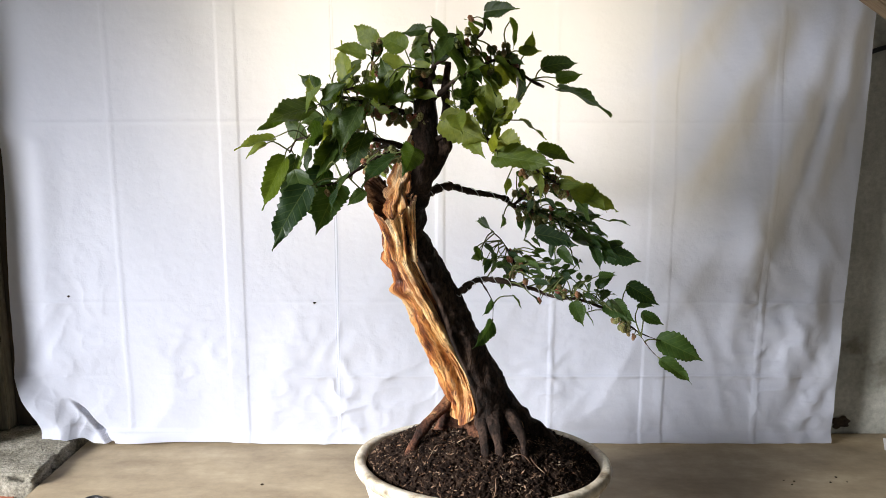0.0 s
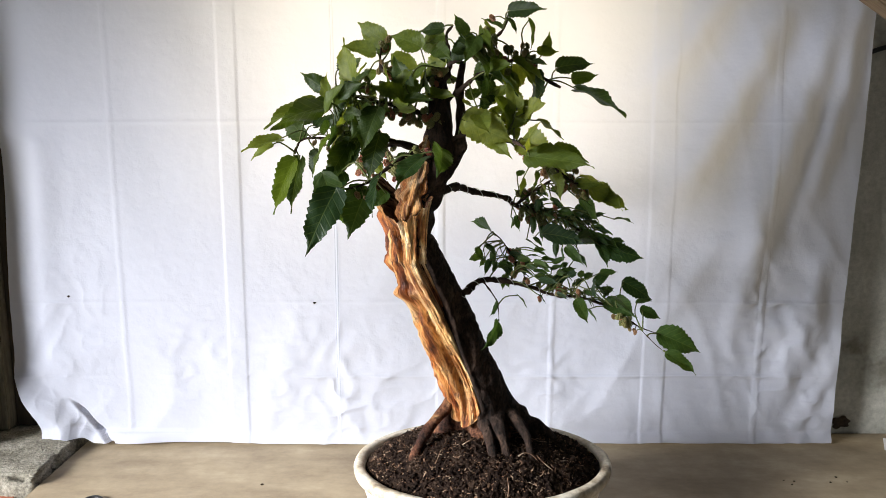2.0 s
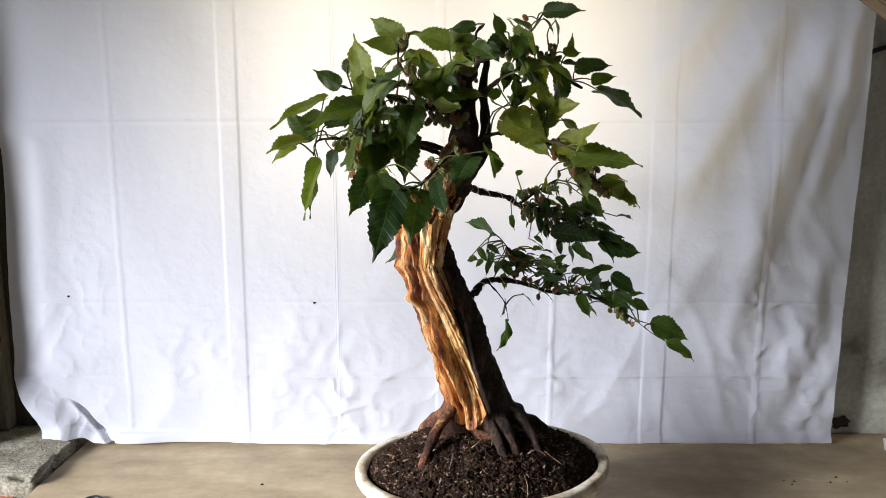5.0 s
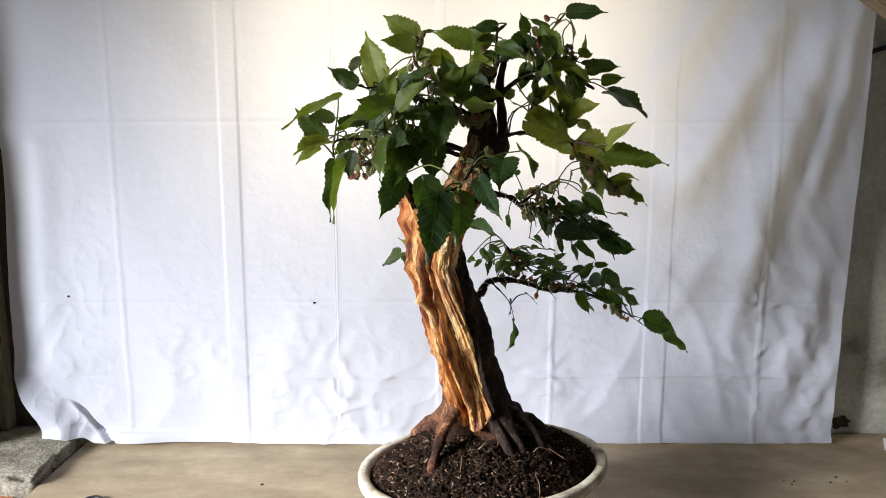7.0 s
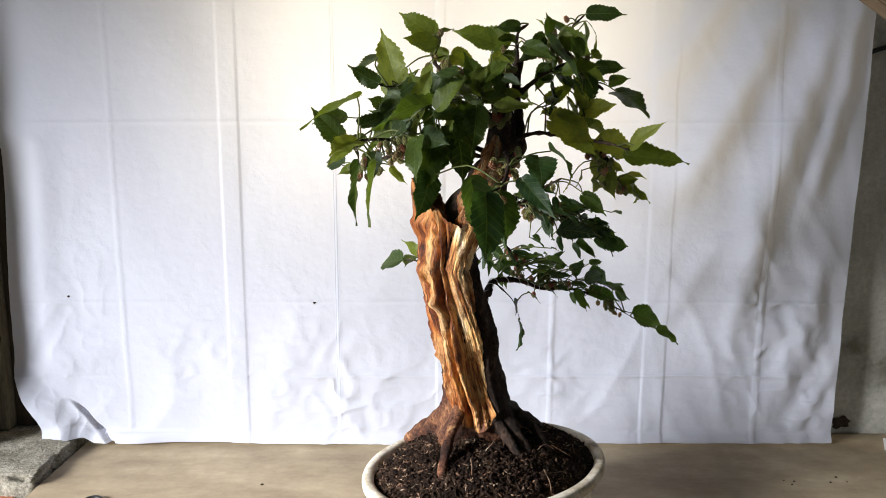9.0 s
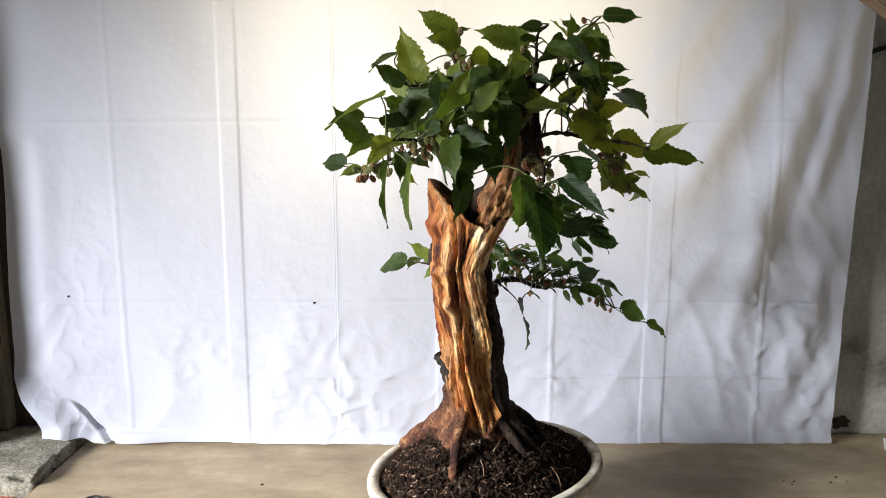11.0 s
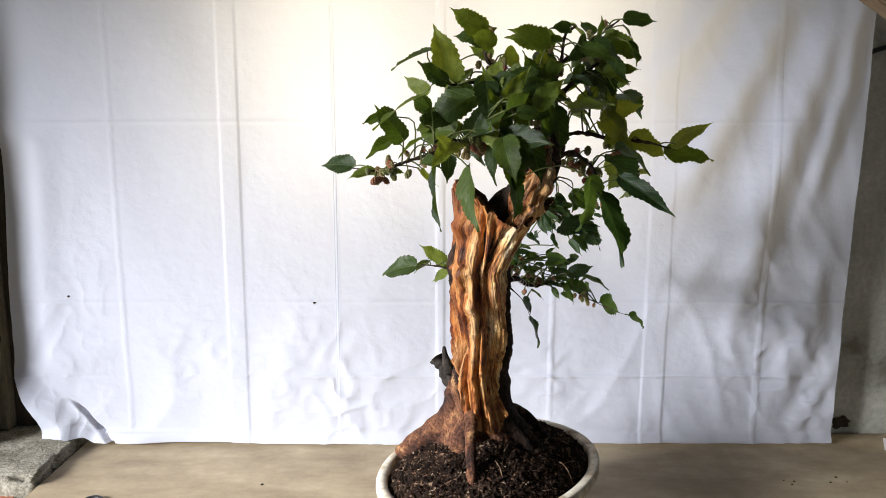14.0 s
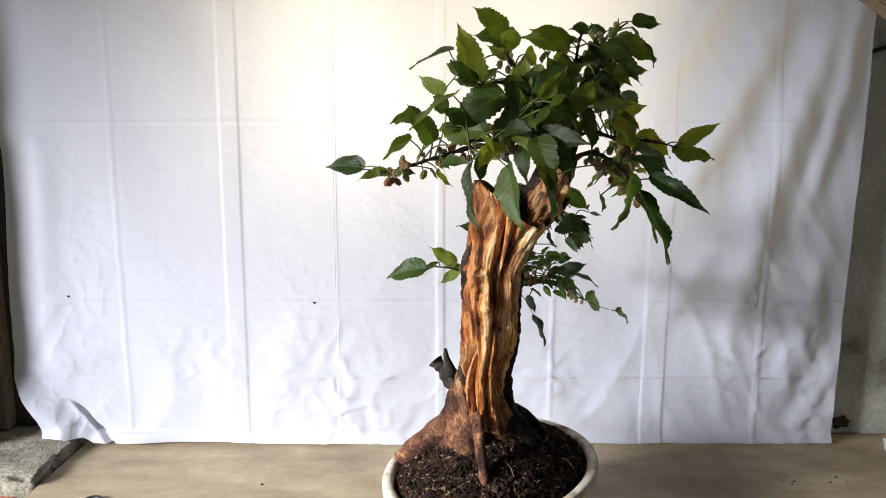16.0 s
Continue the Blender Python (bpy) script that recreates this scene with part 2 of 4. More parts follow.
def tube(pts, n_len, n_round, rough=0.0, freq=40.0, knots=0.0, flute=0.0):
    """Verts and faces of a tapered, uneven tube through rows of x, y, z, radius."""
    c = curve_points(pts, n_len)
    verts, faces = [], []
    side = Vector((0.31, 0.52, 0.79))
    for i, row in enumerate(c):
        a, b = c[max(0, i - 1)][:3], c[min(len(c) - 1, i + 1)][:3]
        t = Vector(b - a).normalized()
        s = (side - t * side.dot(t)).normalized()
        side = s
        w = t.cross(s)
        for k in range(n_round):
            ang = 2 * math.pi * k / n_round
            d = s * math.cos(ang) + w * math.sin(ang)
            o = Vector(row[:3])
            r = max(row[3], 0.0004)
            if rough:
                r *= 1 + rough * noise.noise((o + d * r) * freq) + knots * max(0, noise.noise(o * freq * 0.6 + Vector((7, 1, 3)))) * 2
            if flute:
                q = Vector((math.cos(ang) * 1.6, math.sin(ang) * 1.6, i * 5.0 / n_len))
                r *= 1 + flute * noise.noise(q * 1.7) - flute * 0.9 * (1 - abs(noise.noise(q * 1.1 + Vector((4, 2, 9))))) ** 6
                r += 0.0022 * noise.noise((o + d * r) * 170)
            verts.append(o + d * r)
    for i in range(len(c) - 1):
        for k in range(n_round):
            k2 = (k + 1) % n_round
            faces.append((i * n_round + k, i * n_round + k2, (i + 1) * n_round + k2, (i + 1) * n_round + k))
    faces.append(tuple(range(n_round))[::-1])
    faces.append(tuple((len(c) - 1) * n_round + k for k in range(n_round)))
    return verts, faces


def joined(pieces):
    verts, faces = [], []
    for v, f in pieces:
        o = len(verts)
        verts += list(v)
        faces += [tuple(i + o for i in face) for face in f]
    return verts, faces


def smooth01(a, b, x):
    t = min(1, max(0, (x - a) / (b - a)))
    return t * t * (3 - 2 * t)


# ---- room ----
CLOTH_Y = 1.826
WALL_Y = 1.90


def wall(name, label, x0, x1, y0, y1, z0, z1, mat):
    return tagged(part(name, box_bm(x0, x1, y0, y1, z0, z1), mat), label, "wall", kind="structure")


def room():
    # back wall round a window opening that the sheet covers
    for i, (x0, x1, z0, z1) in enumerate(((-2.4, -1.02, 0, 2.8), (0.99, 2.4, 0, 2.8), (-1.02, 0.99, 0, 0.72), (-1.02, 0.99, 2.5, 2.8), (-0.022, 0.004, 0.72, 2.5))):
        wall(f"wall_back_{i + 1}", "stained grey plaster wall round a covered window", x0, x1, WALL_Y, WALL_Y + 0.15 if i < 4 else WALL_Y + 0.05, z0, z1, PLASTER if i < 4 else TIMBER)
    # unseen walls added behind the window to keep sky light off the sheet
    wall("sky_block_wall", "unseen plain wall added behind the window to shut out the sky", -2.55, 2.55, 2.60, 2.75, 0, 2.8, ROOMPAINT)
    for x0 in (-2.55, 2.40):
        wall("sky_block_side", "unseen side wall added to shut out the sky behind the window", x0, x0 + 0.15, 2.052, 2.598, 0, 2.8, ROOMPAINT)
    # out-of-view blocker added to cast shade along the left edge of the sheet
    wall("shade_pilaster", "unseen stained plaster pilaster added on the ledge to shade the sheet edge", -1.45, -1.204, 1.665, 1.897, TABLE + 0.036, 2.8, PLASTER)
    wall("wall_right", "plain plaster side wall of the room", 2.4, 2.55, -2.6, WALL_Y, 0, 2.8, ROOMPAINT)
    # unseen side wall; its window opening is sized to dim the sheet's top and sides
    for i, (y0, y1, z0, z1) in enumerate(((-2.6, -0.68, 0, 2.8), (0.84, WALL_Y, 0, 2.8), (-0.68, 0.84, 0, 0.85), (-0.68, 0.84, 2.03, 2.8))):
        wall(f"wall_left_{i + 1}", "unseen plaster side wall whose opening trims the daylight", -2.4, -2.25, y0, y1, z0, z1, ROOMPAINT)
    # unseen front wall, with a doorway added to go with the fill lamp
    for i, (x0, x1, z0, z1) in enumerate(((-2.4, -1.4, 0, 2.8), (0.4, 2.4, 0, 2.8), (-1.4, 0.4, 2.6, 2.8))):
        wall(f"wall_front_{i + 1}", "unseen plaster wall beside an added doorway", x0, x1, -2.75, -2.6, z0, z1, ROOMPAINT)
    tagged(part("floor", box_bm(-2.55, 2.55, -2.75, 2.75, -0.1, 0), FLOORMAT), "grey cement floor of the room", "floor", kind="structure")
    # runs on past the back wall to block the sky there too
    tagged(part("ceiling", box_bm(-2.55, 2.55, -2.75, 2.75, 2.8, 2.9), ROOMPAINT), "plain plaster ceiling of the room, run on over the gap behind the window", "ceiling", kind="structure")
    tagged(part("ground", box_bm(-300, 300, -300, 300, -0.3, -0.12), FLOORMAT), "bare grey ground outside the room", "ground", kind="structure")


room()


def hung_sheet():
    """White sheet hung over the window, with pressed creases, slack drapes and a kicked-up lower corner."""
    z0, z1 = TABLE + 0.004, 2.30
    bands = ((-0.820, 0.012, 0.3), (-0.548, 0.046, 0.60), (-0.272, 0.010, 0.22), (-0.016, 0.020, 0.8), (0.270, 0.012, 0.5), (0.510, 0.058, 0.8), (0.800, 0.014, 0.5))
    seams = (1.58, 1.13, 0.935, 2.05)
    xs = list(np.linspace(0, 1, 230) * 2.13 - 1.10)
    for f, w, _ in bands:
        xs += [f + d for d in (-0.009, -0.005, -0.002, 0.001, 0.004, 0.008)] + [f + w + d for d in (-0.009, -0.005, -0.002, 0.001, 0.004, 0.008)]
    zs = list(np.linspace(z0, z1, 190))
    for f in seams:
        zs += [f + d for d in (-0.006, -0.003, 0.0, 0.003, 0.006)]
    xs += list(np.arange(-1.085, -0.86, 0.004))
    zs += list(np.arange(z0 + 0.002, 0.90, 0.0045))
    xs, zs = sorted(xs), sorted(zs)

    # fold lines from their upper to their lower end: crest, height, half-width
    drapes = ((((0.7, 1.919), (0.657, 1.854), (0.589, 1.75), (0.53, 1.676), (0.473, 1.617)), 0.0215, 0.042),
              (((0.815, 1.906), (0.782, 1.816), (0.736, 1.696), (0.652, 1.519), (0.568, 1.378), (0.483, 1.269)), 0.0275, 0.050),
              (((0.942, 1.906), (0.93, 1.848), (0.888, 1.696), (0.849, 1.58), (0.811, 1.448), (0.781, 1.355), (0.749, 1.211), (0.725, 1.034)), 0.0290, 0.050),
              (((0.999, 1.906), (0.989, 1.829), (0.967, 1.702), (0.94, 1.519), (0.905, 1.363), (0.883, 1.269)), 0.0185, 0.028),
              (((0.957, 1.297), (0.931, 1.121), (0.887, 0.955), (0.804, 0.769), (0.784, 0.726)), 0.0120, 0.036),
              (((0.802, 1.354), (0.776, 1.225), (0.75, 1.093), (0.729, 0.974)), 0.007, 0.03),
              (((1.056, 1.093), (1.024, 0.974), (0.946, 0.851), (0.881, 0.742)), 0.006, 0.024),
              (((0.703, 1.326), (0.627, 1.182), (0.546, 1.049), (0.506, 1.004)), 0.006, 0.034),
              (((-0.99, 1.7), (-1.01, 1.3), (-1.005, 0.85), (-1.0, 0.7)), 0.0080, 0.045))

    def beside(line, x, z):
        """Signed distance from a fold line and the share of it passed at a height."""
        z_top, z_low = line[0][1], line[-1][1]
        along = (z_top - z) / (z_top - z_low)
        for (x0, h0), (x1, h1) in zip(line, line[1:]):
            if z >= h1 or (x1, h1) == line[-1]:
                k = (h0 - z) / (h0 - h1)
                lean = math.hypot(x1 - x0, h1 - h0) / (h0 - h1)
                return (x - x0 - (x1 - x0) * k) / lean, along

    def ridged(x, z, k):
        return (1 - abs(noise.noise(Vector((x, z, k))))) ** 6

    def depth(x, z):
        y = 0.0
        for i, (f, w, amp) in enumerate(bands):
            off = 0.006 * noise.noise(Vector((f * 3, z * 1.2, 1)))
            fade = 0.65 + 0.5 * noise.noise(Vector((f * 5, z * 1.7, 4)))
            y -= 0.0021 * amp * fade * (math.tanh((x - f - off) / 0.0025) - math.tanh((x - f - w - off) / 0.0025))
        for i, f in enumerate(seams):
            d = (z - f - 0.004 * noise.noise(Vector((x * 2, f, 2)))) / 0.005
            y -= 0.0022 * math.exp(-d * d) * max(0, 0.5 + 1.3 * noise.noise(Vector((x * 2.4, f * 5, 9))))
        # slack drapes that fan out below the upper corner
        for line, amp, width in drapes:
            d, along = beside(line, x, z)
            end = smooth01(0, 0.16, along) * (1 - smooth01(0.55, 1.0, along))
            d += 0.012 * noise.noise(Vector((x * 4, z * 4, width * 90)))
            y -= amp * end * math.exp(-(d / width) ** 2)
        y += 0.0009 * smooth01(0.62, 0.92, x) * math.sin(x * 95 + z * 30.0 + 3.0 * noise.noise(Vector((x * 2, z * 1.5, 8))))
        y += 0.012 * noise.noise(Vector((x * 2.0, z * 1.3, 3)))
        y -= 0.0045 * smooth01(0.42, 0.75, x) * ridged(x * 7 + z * 3.2, z * 2.6 - x * 1.2, 44)
        y += 0.004 * noise.noise(Vector((x * 7 + z * 3, z * 4, 6)))
        # creased, crumpled lower half
        low = 1 - smooth01(0.85, 1.45, z)
        patch = max(0, 0.25 + noise.noise(Vector((x * 2.6, z * 2.6, 21))))
        y -= 0.0048 * low * patch * ridged(x * 9 + z * 5, z * 9 - x * 4, 12)
        y -= 0.0042 * low * patch * ridged(x * 17 - z * 9, z * 15 + x * 6, 15)
        y -= 0.0030 * ridged(x * 3.0 - z * 2.2, z * 2.0 + x, 31) * (0.4 + low)
        for px, pz, s in ((-0.215, 0.845, 0.045), (0.275, 0.945, 0.10), (0.775, 0.975, 0.12), (0.80, 1.19, 0.06), (0.90, 1.02, 0.10), (0.93, 0.86, 0.08), (0.86, 1.10, 0.07), (-0.62, 0.99, 0.09), (0.05, 0.93, 0.08)):
            q = math.exp(-(((x - px) ** 2 + (z - pz) ** 2) / s ** 2))
            y -= 0.0045 * q * ridged(x * 16 + z * 8, z * 20 - x * 9, px)
        # lower corner folded over and pushed out on the ledge
        u = ((x + 0.985) * 0.115 - (z - 0.869) * 0.112) / 0.1605
        v = ((x + 0.985) * 0.112 + (z - 0.869) * 0.115) / 0.1605
        if x < -0.80 and z < 1.05:
            y -= smooth01(0.012, -0.10, v) * (0.007 + 0.026 * smooth01(-0.88, -1.05, x)) + 0.006 * smooth01(0.002, -0.003, v) * smooth01(0.0, 0.05, u)
            y += 0.022 * math.exp(-((v - 0.005) / 0.0038) ** 2) * smooth01(0.0, 0.06, u)
        curl = math.exp(-((x + 0.80) / 0.09) ** 2)
        y -= 0.016 * curl * smooth01(0.783, 0.772, z)
        return y

    verts = []
    for z in zs:
        for x in xs:
            xx = x
            if x < -0.9:
                k = smooth01(-0.9, -1.10, x)
                xx += k * (0.075 * smooth01(0.96, z0, z) + 0.014 * smooth01(1.1, 1.5, z) - 0.10 * smooth01(1.52, 1.56, z))
            if x > 0.9:
                xx -= smooth01(0.9, 1.03, x) * (0.006 * smooth01(1.6, 1.3, z) + 0.012 * smooth01(1.35, 1.0, z))
            zz = z
            if z < 0.9:
                lift = 0.016 * smooth01(-0.90, -0.94, x) + 0.005 * smooth01(-0.60, -0.80, x)
                zz = z + lift * smooth01(0.9, z0, z) + 0.003 * noise.noise(Vector((x * 6, 0, 0))) * smooth01(0.8, z0, z) + 0.002 * smooth01(0.8, z0, z)
            verts.append((xx, CLOTH_Y + depth(x, z) - 0.010 * smooth01(0.79, z0, z), zz))
    nx, nz = len(xs), len(zs)
    faces = [(j * nx + i, j * nx + i + 1, (j + 1) * nx + i + 1, (j + 1) * nx + i) for j in range(nz - 1) for i in range(nx - 1)]
    ob = piece("hung_sheet", verts, faces, CLOTH)
    for x, z in ((-0.325, 1.13), (-0.950, 1.145)):
        bm = bmesh.new()
        bmesh.ops.create_icosphere(bm, subdivisions=1, radius=0.004)
        for vv in bm.verts:
            vv.co = Vector((vv.co.x * (1 + 0.4 * math.sin(vv.co.z * 900)), vv.co.y * 0.4, vv.co.z * 0.8))
        speck = part("dirt_speck", bm, SOIL, ob, "", True)
        speck.location = (x, CLOTH_Y + depth(x, z) - 0.001, z)
    return tagged(ob, "creased white cotton sheet hung over the window", "backdrop sheet")


hung_sheet()


def table():
    t = tagged(new("work_table"), "worn light-brown wooden board table under the pot", "table")
    part("tabletop", box_bm(-0.94, 1.9, 0.75, 1.892, TABLE - 0.035, TABLE, 0.003), BOARD, t)
    for x in (-0.85, 1.8):
        for y in (0.85, 1.8):
            part("leg", box_bm(x - 0.035, x + 0.035, y - 0.035, y + 0.035, 0, TABLE - 0.035, 0.004), TIMBER, t)
    return t


table()


def ledge():
    """Broken concrete sill beside the board, with the brick showing at its end."""
    x0, x1, y0, y1, z1 = -1.45, -0.945, 1.585, 1.893, TABLE + 0.032
    bm = box_bm(x0, x1, y0, y1, TABLE - 0.12, z1)
    bmesh.ops.subdivide_edges(bm, edges=bm.edges[:], cuts=64, use_grid_fill=True)
    for v in bm.verts:
        c = v.co
        edge = smooth01(0.035, 0.0, x1 - c.x) + smooth01(0.04, 0.0, c.y - y0)
        n1 = noise.noise(c * 22) + 0.6 * noise.noise(c * 60)
        top = smooth01(0.03, 0, z1 - c.z)
        c.z -= top * edge * (0.005 + 0.016 * max(0, n1)) + 0.0025 * n1 * top + 0.0020 * noise.noise(c * 150)
        c.x -= (0.012 * max(0, n1) + 0.006 * noise.noise(c * 90)) * smooth01(0.02, 0, x1 - c.x)
        c.y += 0.02 * max(0, n1 + 0.3) * smooth01(0.02, 0, c.y - y0) * top
    ob = part("concrete_ledge", bm, CONCRETE, None, "", True)
    tagged(ob, "broken grey concrete ledge beside the table board", "ledge", kind="structure")
    b = box_bm(-1.12, -0.985, 1.535, 1.60, TABLE - 0.10, TABLE - 0.022, 0.006)
    bmesh.ops.subdivide_edges(b, edges=b.edges[:], cuts=6, use_grid_fill=True)
    for v in b.verts:
        v.co += Vector((1, 1, 1)) * 0.006 * noise.noise(v.co * 40)
    tagged(part("brick", b, BRICK), "broken orange brick under the concrete ledge", "brick")
    tagged(part("support_pier", box_bm(-1.75, -0.96, 1.55, 1.893, 0, TABLE - 0.125), PLASTER), "plastered pier under the ledge", "wall", kind="structure")


ledge()


def surroundings():
    post = tagged(new("door_post"), "dark weathered timber post beside the sheet", "post")
    part("post_face", box_bm(-1.135, -1.045, 1.862, 1.898, TABLE + 0.034, 1.62, 0.004), TIMBER, post)
    part("outer_strip", box_bm(-1.20, -1.1365, 1.83, 1.898, TABLE + 0.034, 1.62, 0.003), OLDWOOD, post)
    beam = box_bm(-0.5, 0.5, -0.03, 0.03, -0.03, 0.03, 0.004)
    ob = part("roof_beam", beam, BEAM)
    ob.matrix_world = pose(1.36, 1.74, 1.630, 0, 33, 0)
    tagged(ob, "pale wooden batten fixed across the wall", "beam")
    v, f = tube([(1.02, 1.885, 1.735, 0.006), (1.10, 1.88, 1.765, 0.006), (1.3, 1.88, 1.81, 0.006)], 12, 8)
    tagged(piece("black_cable", v, f, BLACK), "black cable run along the plaster wall", "cable")
    for cx, cz, w, h in ((1.035, 1.50, 0.018, 0.045), (1.075, 0.78, 0.035, 0.022), (1.05, 1.20, 0.006, 0.02)):
        bm = bmesh.new()
        bmesh.ops.create_grid(bm, x_segments=10, y_segments=10, size=1)
        for vv in bm.verts:
            a = math.atan2(vv.co.y, vv.co.x)
            m = max(abs(vv.co.x), abs(vv.co.y))
            r = m * (0.75 + 0.45 * noise.noise(Vector((math.cos(a) * 2, math.sin(a) * 2, cx * 9))))
            vv.co = Vector((cx + w * r * math.cos(a), WALL_Y - 0.004 - 0.004 * (1 - m), cz + h * r * math.sin(a)))
        tagged(part("plaster_flake", bm, MOULD), "dark crumbled patch on the plaster wall", "plaster damage")
    bm = box_bm(-0.06, 0.06, -0.04, 0.04, 0, 0.0015)
    for vv in bm.verts:
        vv.co.z += 0.006 * max(0, vv.co.x / 0.06)
    ob = part("paper_scrap", bm, PAPER)
    ob.matrix_world = pose(1.205, 1.79, TABLE + 0.001, 0, 0, -28)
    tagged(ob, "small white paper scrap lying on the table", "paper")
    for x, y, s in ((-0.42, 1.60, 0.0035), (0.80, 1.62, 0.0022), (0.822, 1.615, 0.0028), (0.93, 1.635, 0.0030), (0.905, 1.61, 0.0026), (0.945, 1.612, 0.0022), (0.81, 1.60, 0.0024)):
        bm = bmesh.new()
        bmesh.ops.create_icosphere(bm, subdivisions=2, radius=s)
        for vv in bm.verts:
            vv.co *= 1 + 0.5 * noise.noise(vv.co * 200 + Vector((x, y, 0)) * 30)
            vv.co.z = max(vv.co.z * 0.5, -s * 0.3)
        ob = part("soil_crumb", bm, SOIL, None, "", True)
        ob.location = (x, y, TABLE + s * 0.3)
        tagged(ob, "dark soil crumb lying on the table board", "soil crumb", "crumbs on the table")
    v, f = tube([(math.cos(a) * 0.02, math.sin(a) * 0.02, 0.004, 0.0045) for a in np.linspace(0, 2 * math.pi, 14)], 40, 8)
    ob = piece("rubber_ring", v, f, BLACK)
    ob.location = (-0.775, 1.513, TABLE)
    tagged(ob, "small dark rubber ring lying on the table", "ring")


surroundings()

# ---- bonsai ----
bonsai = tagged(new("potted_bonsai"), "fruiting mulberry bonsai with stripped deadwood trunk in a cream oval pot", "bonsai tree")
bonsai.location = (*AXIS, TABLE)
PC, PA, PB, PPHI, RIM = (-0.028, -0.006), 0.257, 0.197, radians(-5.8), 0.165


def oval(a, b, ang):
    """A point of the pot's oval, slightly squared."""
    x, y = a * math.cos(ang), b * math.sin(ang)
    return PC[0] + x * math.cos(PPHI) - y * math.sin(PPHI), PC[1] + x * math.sin(PPHI) + y * math.cos(PPHI)


def pot():
    def lathe(profile, n=96):
        verts, faces = [], []
        for inset, z in profile:
            for k in range(n):
                x, y = oval(PA - inset, PB - inset, 2 * math.pi * k / n)
                verts.append((x, y, z + 0.0012 * noise.noise(Vector((x * 14, y * 14, z * 20)))))
        for i in range(len(profile) - 1):
            for k in range(n):
                k2 = (k + 1) % n
                faces.append((i * n + k, i * n + k2, (i + 1) * n + k2, (i + 1) * n + k))
        return verts, faces

    v, f = lathe([(0.075, 0.012), (0.072, 0.012), (0.060, 0.014), (0.045, 0.04), (0.030, 0.08), (0.020, 0.115), (0.016, 0.132), (0.0135, RIM - 0.026)])
    f.append(tuple(range(96))[::-1])
    body = piece("pot_body", v, f, GLAZE, bonsai, "cream glazed oval bowl")
    v, f = lathe([(0.0135, RIM - 0.026), (0.004, RIM - 0.023), (0.0005, RIM - 0.016), (0.0, RIM - 0.008), (0.002, RIM - 0.002), (0.006, RIM),
                  (0.017, RIM), (0.021, RIM - 0.003), (0.023, RIM - 0.010), (0.026, RIM - 0.035)])
    piece("pot_rim", v, f, RIMGLAZE, bonsai, "worn stained cream rim")
    for ang in (0.6, 2.5, 3.75, 5.7):
        x, y = oval(PA - 0.085, PB - 0.085, ang)
        part("pot_foot", box_bm(x - 0.03, x + 0.03, y - 0.02, y + 0.02, 0, 0.013, 0.003), GLAZE, bonsai)


pot()


def soil_height(x, y):
    dx, dy = x - PC[0], y - PC[1]
    u = (dx * math.cos(PPHI) + dy * math.sin(PPHI)) / (PA - 0.024)
    w = (-dx * math.sin(PPHI) + dy * math.cos(PPHI)) / (PB - 0.024)
    r2 = min(1, u * u + w * w)
    return RIM - 0.012 + 0.075 * (1 - r2) ** 0.9 + 0.004 * noise.noise(Vector((x * 40, y * 40, 0))) + 0.003 * noise.noise(Vector((x * 110, y * 110, 5)))


def soil():
    n, rings = 120, 44
    verts, faces = [(PC[0], PC[1], soil_height(*PC))], []
    for i in range(1, rings + 1):
        for k in range(n):
            s = i / rings
            x, y = oval((PA - 0.022) * s, (PB - 0.022) * s, 2 * math.pi * k / n)
            verts.append((x, y, soil_height(x, y)))
    for k in range(n):
        faces.append((0, 1 + k, 1 + (k + 1) % n))
    for i in range(rings - 1):
        for k in range(n):
            a, b = 1 + i * n + k, 1 + i * n + (k + 1) % n
            faces.append((a, a + n, b + n, b))
    piece("soil", verts, faces, SOIL, bonsai, "dark crumbly potting soil")
    rng = random.Random(11)
    for name, mat, count, lo, hi, label in (("soil_grit", SOIL, 4200, 0.003, 0.008, "dark soil crumbs"), ("husk_litter", HUSK, 4200, 0.0025, 0.0075, "pale husk and straw chips")):
        verts, faces = [], []
        for _ in range(count):
            s, ang = math.sqrt(rng.random()) * 0.985, rng.random() * 2 * math.pi
            x, y = oval((PA - 0.026) * s, (PB - 0.026) * s, ang)
            z = soil_height(x, y)
            size = rng.uniform(lo, hi)
            e = Euler((rng.uniform(-0.9, 0.9), rng.uniform(-0.9, 0.9), rng.uniform(0, 6.3))).to_matrix()
            dims = (size, size * rng.uniform(0.5, 0.9), size * rng.uniform(0.4, 0.8)) if mat is SOIL else (size, size * rng.uniform(0.18, 0.4), size * 0.12)
            o = len(verts)
            for p in ((1, 0, 0), (-1, 0, 0), (0, 1, 0), (0, -1, 0), (0, 0, 1), (0, 0, -1)):
                q = e @ Vector([p[i] * dims[i] * rng.uniform(0.7, 1.1) for i in range(3)])
                verts.append((x + q.x, y + q.y, z + q.z + size * 0.15))
            for a, b, c in ((0, 2, 4), (2, 1, 4), (1, 3, 4), (3, 0, 4), (2, 0, 5), (1, 2, 5), (3, 1, 5), (0, 3, 5)):
                faces.append((o + a, o + b, o + c))
        ob = piece(name, verts, faces, mat, bonsai, label, False)
        tagged(ob, kind="stuff")


HUSK = two_scale("husk_chip", [(0.3, (0.07, 0.036, 0.022)), (0.5, (0.20, 0.115, 0.07)), (0.7, (0.46, 0.35, 0.25))], 60, 200, 0.9, 0.001)
soil()

